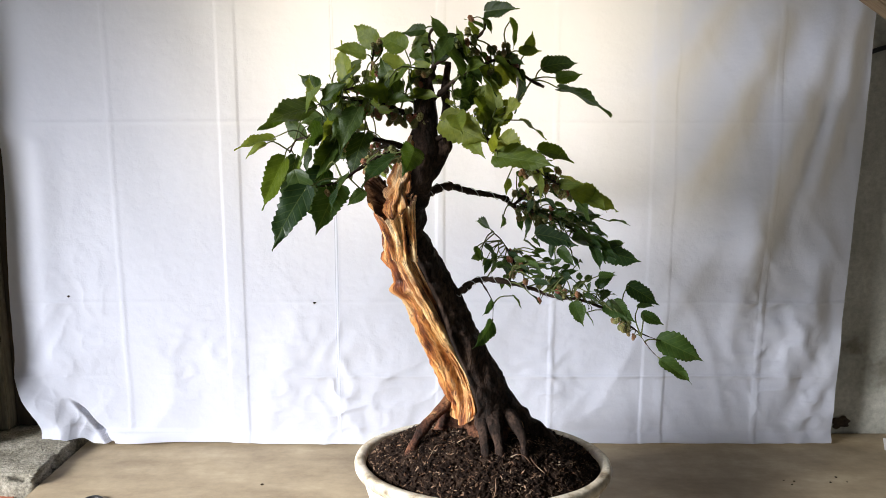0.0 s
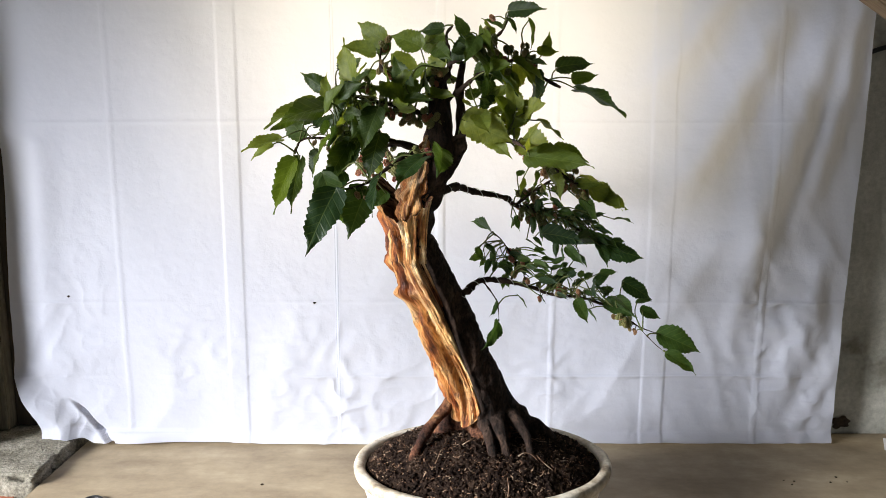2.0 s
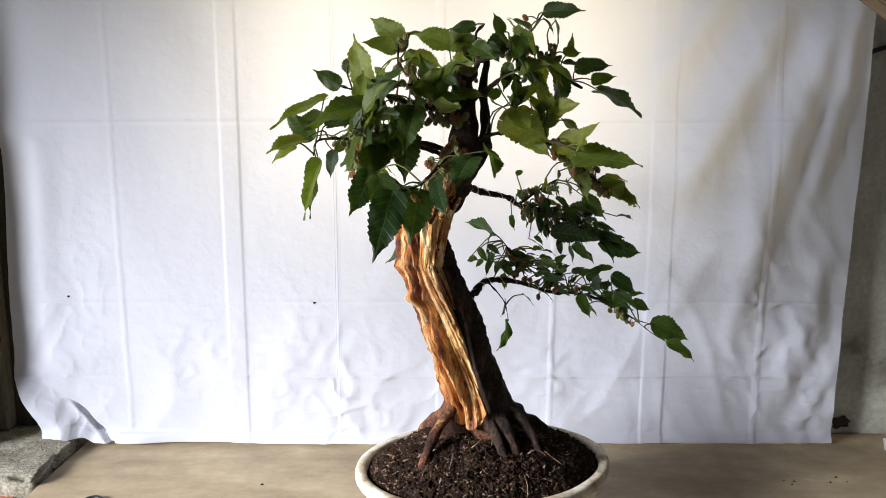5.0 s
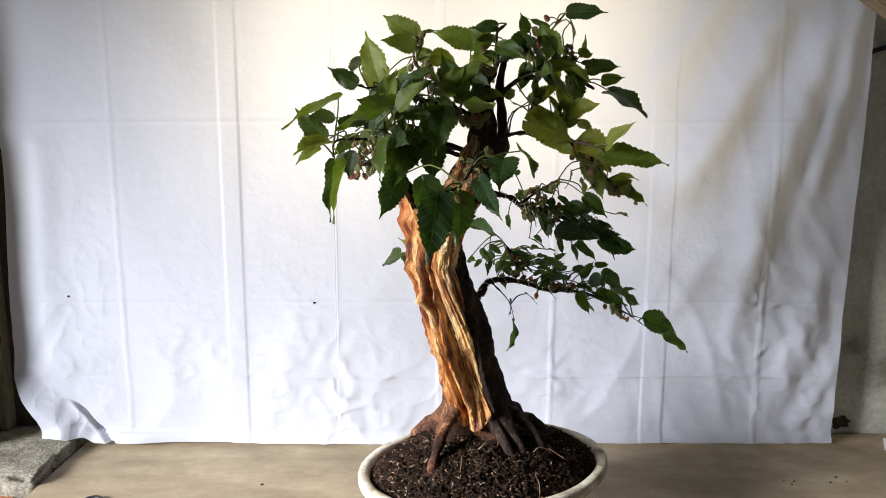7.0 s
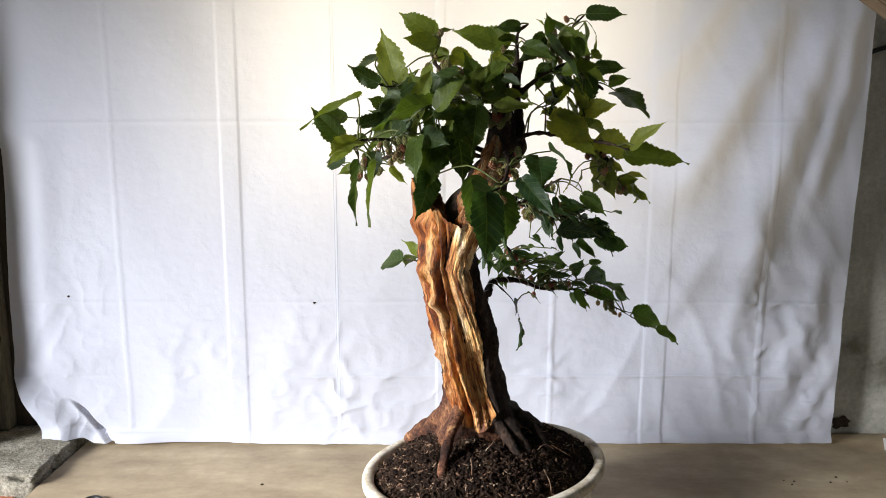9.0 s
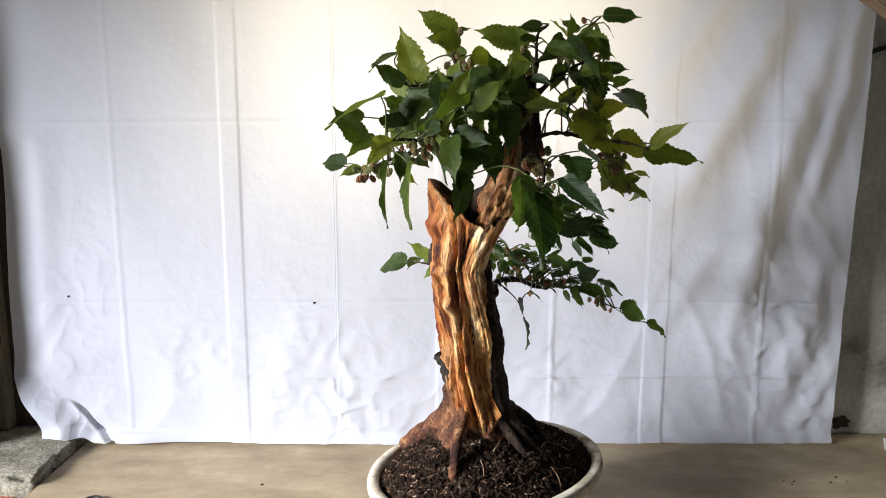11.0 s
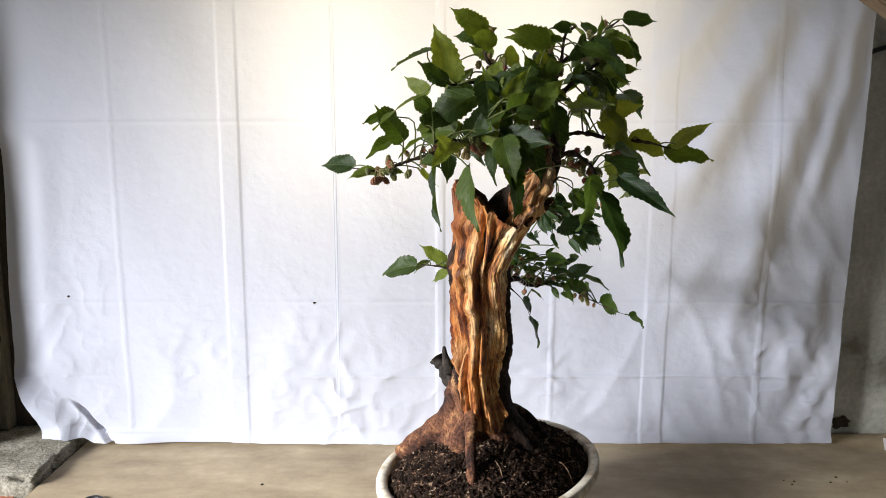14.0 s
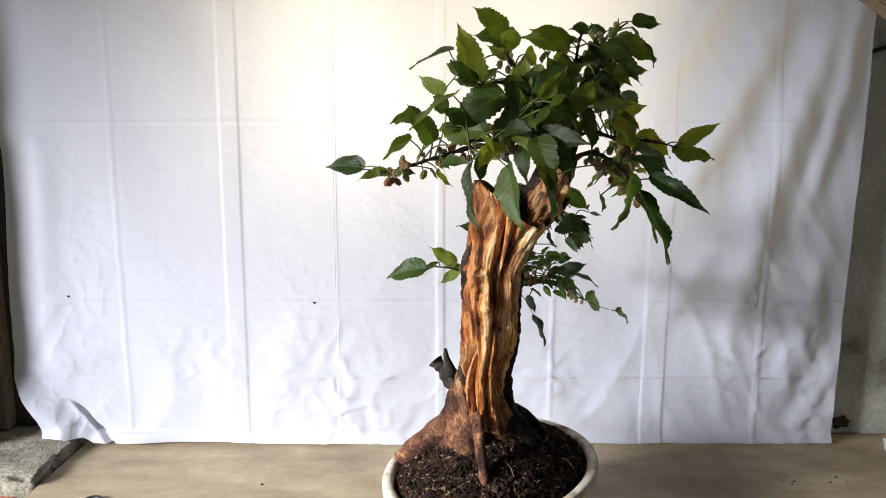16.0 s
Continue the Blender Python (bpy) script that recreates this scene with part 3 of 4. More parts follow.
# Trunk rings: x, y, height above the table, radius.
TRUNK = ((-0.020, 0.020, 0.185, 0.106), (-0.024, 0.020, 0.235, 0.081), (-0.032, 0.018, 0.285, 0.065), (-0.062, 0.000, 0.360, 0.055),
         (-0.096, -0.026, 0.434, 0.052), (-0.120, -0.037, 0.493, 0.051), (-0.146, -0.047, 0.550, 0.051), (-0.170, -0.061, 0.605, 0.047),
         (-0.184, -0.078, 0.640, 0.040), (-0.186, -0.082, 0.652, 0.030), (-0.186, -0.082, 0.656, 0.012))


def sector(z):
    """Middle angle and half-width of the stripped face at a height."""
    end = min(1.0, max(0.05, (z - 0.244) / 0.035)) ** 0.5
    return radians(-136 - 20 * smooth01(0.25, 0.45, z)), radians(40 + 38 * smooth01(0.25, 0.50, z)) * end


def lobes(a, z):
    flare = smooth01(0.33, 0.19, z)
    oval_top = 0.13 * smooth01(0.5, 0.66, z) * math.cos(2 * (a + radians(64)))
    oval_mid = 0.10 * smooth01(0.27, 0.36, z) * smooth01(0.56, 0.48, z) * math.cos(2 * (a + radians(6)))
    return 1 + oval_mid + 0.15 * flare * math.cos(4 * a + 0.7) + 0.10 * flare * math.cos(7 * a + 2.0) + oval_top


def uv_of(ob, coords):
    layer = ob.data.uv_layers.new(name="grain")
    flat = []
    for loop in ob.data.loops:
        flat += coords[loop.vertex_index]
    layer.data.foreach_set("uv", flat)


def grain_tube(name, tubes, label):
    """Deadwood made of rough tubes, with the grain along them."""
    verts, faces, coords = [], [], []
    for pts, n_len, n_round, rough, freq in tubes:
        v, f = tube(pts, n_len * 2, n_round * 2, rough * 0.5, freq, 0.0, 0.40)
        n_round *= 2
        o = len(verts)
        for i, p in enumerate(v):
            k = i % n_round
            coords.append((min(k, n_round - k) * 3.4 / n_round - 3.5, p.z))
        verts += v
        faces += [tuple(q + o for q in face) for face in f]
    ob = piece(name, verts, faces, DEAD, bonsai, label)
    uv_of(ob, coords)
    return ob


def wood_relief(u, z):
    """Plates, fibres and deep splits of the stripped wood, drawn out along the grain."""
    drift = u + 0.22 * noise.noise(Vector((u * 0.8, z * 4.0, 4.0)))
    plate = math.tanh(3.2 * noise.noise(Vector((drift * 3.0, z * 3.4, 2.0))))
    fine = noise.noise(Vector((drift * 9.0, z * 5.5, 7.0))) + 0.6 * noise.noise(Vector((drift * 19.0, z * 9.0, 17.0)))
    split = -((1 - abs(noise.noise(Vector((drift * 2.6, z * 2.8, 11.0))))) ** 9)
    return plate, fine, split


def trunk():
    rows = curve_points(TRUNK, 150)
    n = 96
    verts, faces = [], []
    for x, y, z, r in rows:
        mid, half = sector(z)
        for k in range(n):
            a = 2 * math.pi * k / n
            d = Vector((math.cos(a), math.sin(a), 0))
            p = Vector((x, y, z)) + d * r
            rel = abs((a - mid + math.pi) % (2 * math.pi) - math.pi) / half
            sink = 0.024 * (1 - smooth01(0.82, 0.97, rel)) * smooth01(0.245, 0.28, z)
            lip = 0.004 * math.exp(-((rel - 1.04) / 0.06) ** 2) * smooth01(0.24, 0.3, z)
            crack = -0.003 * (1 - abs(noise.noise(Vector((p.x * 26, p.y * 26, p.z * 9))))) ** 8
            rr = r * lobes(a, z) + 0.005 * noise.noise(Vector((p.x * 30, p.y * 30, p.z * 12))) + 0.003 * noise.noise(p * 80) + 0.002 * noise.noise(p * 190) - sink + lip + crack - 0.030 * smooth01(0.285, 0.235, z) * math.exp(-(((a + radians(118) + math.pi) % (2 * math.pi) - math.pi) / 0.55) ** 2)
            verts.append(Vector((x, y, z)) + d * rr)
    for i in range(len(rows) - 1):
        for k in range(n):
            k2 = (k + 1) % n
            faces.append((i * n + k, i * n + k2, (i + 1) * n + k2, (i + 1) * n + k))
    faces.append(tuple((len(rows) - 1) * n + k for k in range(n)))
    ob = piece("trunk", verts, faces, BARK, bonsai, "dark brown rough bark on the living trunk")
    ob.data.materials.append(ROOTBARK)
    index = []
    for face in faces:
        p = verts[face[0]]
        worn = p.z + 0.045 * noise.noise(p * 14) + 0.02 * noise.noise(p * 50)
        index.append(1 if worn < 0.258 + 0.085 * smooth01(-0.01, 0.05, p.y) * smooth01(0.02, -0.03, p.x) and p.x < 0.03 + 0.03 * noise.noise(p * 20) and p.z < 0.40 else 0)
    ob.data.polygons.foreach_set("material_index", index)

    # stripped face that runs down one side to a point
    verts, faces, coords = [], [], []
    m = 84
    top = [row for row in curve_points(TRUNK[1:9], 240) if 0.246 < row[2] < 0.612]
    for x, y, z, r in top:
        mid, half = sector(z)
        for k in range(m + 1):
            s = 2 * k / m - 1
            a = mid + s * half
            twist = a + 0.9 * z
            d = Vector((math.cos(a), math.sin(a), 0))
            p = Vector((x, y, z)) + d * r
            ridge, fine, groove = wood_relief(twist, z)
            prof = 1 - smooth01(0.88, 1.0, abs(s))
            knot = 0.017 * math.exp(-((z - 0.518) / 0.012) ** 2 - ((a + radians(168)) / 0.30) ** 2)
            knot += 0.013 * math.exp(-((z - 0.585) / 0.022) ** 2 - ((a + radians(187)) / 0.22) ** 2)
            knot += 0.012 * math.exp(-((z - 0.640) / 0.016) ** 2 - ((a + radians(170)) / 0.30) ** 2)
            knot += 0.010 * math.exp(-((z - 0.52) / 0.010) ** 2 - ((a + radians(140)) / 0.16) ** 2)
            rr = r * lobes(a, z) - 0.012 + prof * (0.016 + 0.0055 * ridge + 0.0050 * fine + 0.024 * groove + 0.003 * noise.noise(p * 75)) + knot * smooth01(0.605, 0.57, z) - 0.016 * smooth01(0.585, 0.61, z) + 0.0015 * noise.noise(p * 160)
            verts.append(Vector((x, y, z)) + d * rr)
            coords.append((twist, z))
    for i in range(len(top) - 1):
        for k in range(m):
            o = i * (m + 1) + k
            faces.append((o, o + 1, o + m + 2, o + m + 1))
    uv_of(piece("deadwood_face", verts, faces, DEAD, bonsai, "stripped orange and cream deadwood with deep grooves"), coords)

    # broken rim of the stripped face round a dark hollow: x, y, height
    rim = curve_points(((-0.214, -0.030, 0.715), (-0.236, -0.050, 0.734), (-0.247, -0.080, 0.722), (-0.238, -0.112, 0.692), (-0.208, -0.146, 0.664), (-0.176, -0.168, 0.676), (-0.149, -0.184, 0.706)), 110)
    x, y, z, r = next(row for row in curve_points(TRUNK[1:9], 240) if row[2] > 0.580)
    mid, half = sector(z)
    outer, coords, inner = [], [], []
    up = 44
    for k, q in enumerate(rim):
        s = 2 * k / (len(rim) - 1) - 1
        a = mid + s * half
        d = Vector((math.cos(a), math.sin(a), 0))
        foot = Vector((x, y, z)) + d * (r * lobes(a, z) + 0.003)
        lip = Vector(q) + Vector((0, 0, 0.010 * noise.noise(Vector((k * 0.21, 0, 3))) + 0.005 * noise.noise(Vector((k * 0.7, 0, 5)))))
        axis = Vector((-0.190, -0.100, lip.z))
        out = (lip - axis).normalized()
        for i in range(up + 1):
            h = i / up
            p = foot.lerp(lip, h) - d * 0.006 * math.sin(math.pi * h)
            twist = a + 0.9 * p.z
            ridge, fine, groove = wood_relief(twist, p.z)
            grain = (ridge * 0.0055 + fine * 0.005 + groove * 0.024 + 0.003 * noise.noise(p * 75) + 0.002) * (1 - smooth01(0.72, 0.98, abs(s))) - 0.007 * smooth01(0.7, 1.0, s)
            knob = 0.012 * math.exp(-((p.z - 0.66) / 0.016) ** 2 - ((s + 0.5) / 0.13) ** 2)
            outer.append(p + out * ((grain + knob) * smooth01(1.05, 0.8, h) + 0.0015 * noise.noise(p * 160)))
            coords.append((twist, p.z))
        top_edge = outer[-1]
        for i, (sink, pull) in enumerate(((0.0, 0.0), (-0.001, 0.007), (0.006, 0.018), (0.016, 0.032), (0.026, 0.046))):
            p = top_edge - out * pull - Vector((0, 0, sink))
            inner.append(p + Vector((1, 1, 1)) * 0.003 * noise.noise(p * 120) * (i > 0))
    cells = [(k * (up + 1) + i, (k + 1) * (up + 1) + i, (k + 1) * (up + 1) + i + 1, k * (up + 1) + i + 1) for k in range(len(rim) - 1) for i in range(up)]
    uv_of(piece("stump_lobe", outer, cells, DEAD, bonsai, "jagged broken deadwood rim"), coords)
    cells = [(k * 5 + i, (k + 1) * 5 + i, (k + 1) * 5 + i + 1, k * 5 + i + 1) for k in range(len(rim) - 1) for i in range(4)]
    back = tube([(-0.174, -0.062, 0.610, 0.020), (-0.190, -0.056, 0.680, 0.020), (-0.200, -0.050, 0.708, 0.008)], 20, 14, 0.35, 60)
    inner, cells = joined([(inner, cells), back])
    piece("hollow", inner, cells, INNERWOOD, bonsai, "dark brown hollow inside the rim")
    # upright leader with dark bark and a torn strip
    piece("leader", *tube([(-0.166, -0.070, 0.590, 0.022), (-0.171, -0.098, 0.662, 0.031), (-0.156, -0.142, 0.722, 0.031), (-0.143, -0.157, 0.762, 0.028), (-0.137, -0.162, 0.798, 0.024),
                           (-0.135, -0.160, 0.845, 0.0175), (-0.136, -0.156, 0.888, 0.012), (-0.139, -0.158, 0.915, 0.005)], 110, 48, 0.26, 46, 0.08), BARK, bonsai,
          "dark cracked bark on the upright leader")
    piece("leader", *tube([(-0.150, -0.130, 0.715, 0.013), (-0.122, -0.155, 0.755, 0.014), (-0.104, -0.165, 0.790, 0.011), (-0.100, -0.160, 0.835, 0.0085), (-0.102, -0.155, 0.880, 0.0065), (-0.097, -0.160, 0.925, 0.004)], 80, 24, 0.30, 60, 0.2), BARK, bonsai,
          "thin dark second leader wound with wire")
    grain_tube("torn_strip", (([(-0.180, -0.116, 0.645, 0.014), (-0.182, -0.146, 0.695, 0.024), (-0.174, -0.164, 0.735, 0.023), (-0.163, -0.170, 0.772, 0.016), (-0.156, -0.172, 0.806, 0.005)], 50, 30, 0.30, 46),),
               "torn orange deadwood strip")
    # black burnt stub low on the bark side
    pieces = [tube([(-0.050, 0.046, 0.318, 0.026), (-0.050, 0.076, 0.336, 0.018), (-0.050, 0.100, 0.352, 0.012), (-0.050, 0.112, 0.364, 0.013)], 30, 22, 0.6, 85),
              tube([(-0.062, 0.070, 0.345, 0.014), (-0.066, 0.078, 0.375, 0.007), (-0.068, 0.080, 0.397, 0.003)], 14, 10, 0.3, 60)]
    piece("cut_stub", *joined(pieces), BLACKSTUB, bonsai, "blackened cut branch stub")


# inner side of the broken rim, a darker brown than the outer face
INNERWOOD = two_scale("dark_inner_wood", [(0.3, (0.022, 0.010, 0.006)), (0.5, (0.075, 0.030, 0.013)), (0.7, (0.22, 0.10, 0.04))], 40, 160, 0.9, 0.005, 0.9)
BLACKSTUB = two_scale("charred_bark", [(0.3, (0.010, 0.009, 0.008)), (0.7, (0.05, 0.038, 0.03))], 50, 160, 0.9, 0.004, 0.9)
trunk()


def roots():
    rows = (
        (ROOTBARK, "orange-brown slanting root", [(-0.050, 0.015, 0.300, 0.009), (-0.088, 0.004, 0.282, 0.013), (-0.120, -0.014, 0.258, 0.011), (-0.150, -0.032, 0.228, 0.0095), (-0.168, -0.044, 0.200, 0.0085), (-0.182, -0.052, 0.175, 0.007)]),
        (ROOTBARK, "thick orange-brown surface root", [(-0.042, 0.045, 0.275, 0.040), (-0.062, 0.085, 0.230, 0.028), (-0.080, 0.132, 0.192, 0.024), (-0.092, 0.168, 0.160, 0.018)]),
        (BARK, "dark forked root", [(-0.026, 0.004, 0.290, 0.010), (-0.032, -0.026, 0.264, 0.015), (-0.028, -0.058, 0.238, 0.011), (-0.024, -0.088, 0.212, 0.008), (-0.022, -0.115, 0.180, 0.006)]),
        (BARK, "dark forked root", [(-0.016, 0.002, 0.290, 0.012), (-0.010, -0.030, 0.264, 0.019), (-0.004, -0.060, 0.238, 0.012), (0.002, -0.086, 0.212, 0.009), (0.004, -0.110, 0.180, 0.006)]),
        (BARK, "thin grey root", [(-0.010, 0.000, 0.270, 0.014), (0.022, -0.024, 0.258, 0.016), (0.044, -0.058, 0.238, 0.009), (0.048, -0.085, 0.212, 0.006), (0.048, -0.105, 0.180, 0.005)]),
        (BARK, "broad dark root flare", [(-0.020, 0.020, 0.290, 0.020), (0.010, 0.018, 0.262, 0.034), (0.050, 0.012, 0.230, 0.026), (0.094, 0.000, 0.208, 0.018), (0.132, -0.012, 0.170, 0.010)]),
        (ROOTBARK, "brown root flare", [(-0.020, 0.020, 0.280, 0.020), (-0.002, 0.050, 0.262, 0.036), (0.015, 0.095, 0.230, 0.028), (0.025, 0.130, 0.190, 0.016)]),
        (ROOTBARK, "red-brown bark swelling at the trunk foot", [(-0.062, 0.052, 0.335, 0.016), (-0.064, 0.046, 0.292, 0.028), (-0.062, 0.042, 0.252, 0.030), (-0.060, 0.040, 0.205, 0.030)]),
    )
    for mat, label, pts in rows:
        piece("root", *tube(pts, 46, 26, 0.30, 45, 0.06), mat, bonsai, label)
    thin = []
    rng = random.Random(5)
    for _ in range(9):
        a = rng.uniform(-2.9, 0.3)
        r0 = rng.uniform(0.05, 0.14)
        x, y = PC[0] + r0 * math.cos(a) * 1.2, PC[1] + r0 * math.sin(a)
        pts = []
        h = rng.uniform(0, 6.3)
        for s in range(4):
            pts.append((x, y, soil_height(x, y) + 0.004 + 0.006 * math.sin(s * 1.1), 0.0008))
            x += 0.014 * math.cos(h)
            y += 0.014 * math.sin(h)
            h += rng.uniform(-0.7, 0.7)
        thin.append(tube(pts, 8, 5))
    tagged(piece("root_hairs", *joined(thin), HUSK, bonsai, "fine pale rootlets"), kind="stuff")


roots()


# ---- leaves and fruit ----
def leaf_mesh(seed, mat):
    """Broad heart-shaped, saw-edged blade with a drawn-out tip, one unit long from stalk to tip, creased and drooping."""
    rng = random.Random(seed)
    rows, half = 44, 5
    wide = rng.uniform(0.265, 0.34)
    fold, droop, wave = rng.uniform(0.08, 0.30), rng.uniform(0.04, 0.22), rng.uniform(0.018, 0.045)
    skew, curl = rng.uniform(-0.05, 0.05), rng.uniform(-0.10, 0.16)
    lobe = rng.uniform(0.0, 0.22) if seed % 3 == 0 else 0.0
    verts, faces = [], []
    for i in range(rows + 1):
        t = i / rows
        ovate = math.sin(math.pi * t ** 0.56) ** 0.70 * (1 - 0.20 * t)
        neck = 1 - smooth01(0.66, 0.90, t) * 0.62
        w = wide * ovate * neck + 0.003 * (1 - t)
        tooth = (i % 4) / 3.0
        for k in range(-half, half + 1):
            u = k / half
            side = 1 if k > 0 else -1
            ragged = 1 + 0.13 * noise.noise(Vector((t * 5.0, side * 3.0, seed * 1.7)))
            ragged *= 1 - lobe * math.exp(-((t - 0.46) / 0.06) ** 2) * (side == (1 if seed % 2 else -1))
            x = w * u * (1 + (ragged - 1) * abs(u))
            y = t - 0.11 * abs(u) ** 1.6 * (1 - t) ** 5
            if abs(k) == half:
                x *= 1.07 - 0.13 * tooth * (t < 0.95)
                y += 0.012 * (1 - tooth) * (t < 0.95)
            x += skew * math.sin(math.pi * t)
            quilt = 0.006 * math.sin((t - 0.8 * abs(x)) * 44.0) * abs(u) * (1 - abs(u))
            z = fold * abs(x) + droop * (t - t * t * 1.5) + wave * math.sin(t * 12 + u * 2.4 + seed) * abs(u) ** 1.5 + quilt - curl * u * u * t * 0.3
            verts.append((x, y, z))
    c = 2 * half + 1
    for i in range(rows):
        for k in range(c - 1):
            faces.append((i * c + k, i * c + k + 1, (i + 1) * c + k + 1, (i + 1) * c + k))
    return mesh_of("leaf", verts, faces, mat)


LEAVES = [leaf_mesh(s, LEAF) for s in range(14)]
OLD_BACKLIT_LEAVES = [leaf_mesh(s, OLD_BACKLIT_LEAF) for s in range(14, 20)]
YOUNGLEAVES = [leaf_mesh(s, YOUNGLEAF) for s in range(20, 27)]


def berry_mesh(seed):
    rng = random.Random(seed)
    bm = bmesh.new()
    for i in range(26):
        h = -1 + 2 * (i + 0.5) / 26
        a = i * 2.4
        r = math.sqrt(max(0, 1 - h * h)) * 0.36
        m = Matrix.Translation((r * math.cos(a), r * math.sin(a), h * 0.62))
        bmesh.ops.create_icosphere(bm, subdivisions=1, radius=rng.uniform(0.17, 0.23), matrix=m)
    me = bpy.data.meshes.new("berry")
    bm.to_mesh(me)
    bm.free()
    me.materials.append(BERRY)
    me.polygons.foreach_set("use_smooth", [True] * len(me.polygons))
    return me


BERRIES = [berry_mesh(s) for s in range(3)]
CROWN = Vector((-0.10, -0.12, 0.74))
count = [0]


def add_leaf(branch, base, tip, rng, facing=None, roll=0.0, width=1.0, meshes=LEAVES):
    b, t = Vector(base), Vector(tip)
    y = t - b
    size = y.length
    y.normalize()
    out = (b + t) / 2 - CROWN
    out.z = 0
    tangent = Vector((-out.y, out.x, 0)).normalized() * rng.choice((-1, 1)) * rng.uniform(0.3, 1.0)
    hint = Vector(facing) if facing else out.normalized() * 1.0 + tangent + Vector((0, 0, 0.55)) + Vector((rng.uniform(-1, 1), rng.uniform(-1, 1), rng.uniform(-0.4, 0.4))) * 0.45
    if not facing and b.x > 0.10 and b.z < 0.62 and size > 0.036:
        hint = Vector((0.1, -1.0, 0.4))
        width *= 0.9
    z = hint - y * hint.dot(y)
    z.normalize()
    x = y.cross(z)
    rot = Matrix((x, y, z)).transposed().to_4x4() @ Matrix.Rotation(roll + rng.uniform(-0.2, 0.2), 4, "Y")
    ob = new("leaf", meshes[count[0] % len(meshes)])
    count[0] += 1
    ob.parent = branch
    ob.matrix_basis = Matrix.Translation(b) @ rot @ Matrix.Diagonal((size * rng.uniform(0.86, 1.08) * width, size, size, 1))
    return ob


def add_berry(branch, p, size, rng):
    ob = new("berry", BERRIES[rng.randrange(3)])
    ob.parent = branch
    ob.matrix_basis = Matrix.Translation(p) @ Euler((rng.uniform(-0.7, 0.7), rng.uniform(-0.7, 0.7), rng.uniform(0, 6))).to_matrix().to_4x4() @ Matrix.Diagonal((size, size, size, 1))
    return ob


def coil(parent, pts, turns, upto):
    """Training wire wound round a limb."""
    rows = curve_points(pts, 260)
    rows = rows[:int(len(rows) * upto)]
    path = []
    for i, row in enumerate(rows):
        a, b = rows[max(0, i - 1)][:3], rows[min(len(rows) - 1, i + 1)][:3]
        t = Vector(b - a).normalized()
        s = t.cross(Vector((0.2, 0.9, 0.3))).normalized()
        ang = 2 * math.pi * turns * (i / len(rows) + 0.03 * noise.noise(Vector((i * 0.04, turns, 0))))
        d = s * math.cos(ang) + t.cross(s) * math.sin(ang)
        path.append((*(Vector(row[:3]) + d * (row[3] * 1.10 + 0.0009)), 0.0008))
    return piece("training_wire", *tube(path, len(path) * 2, 6), WIRE, parent, "thin bright aluminium training wire")


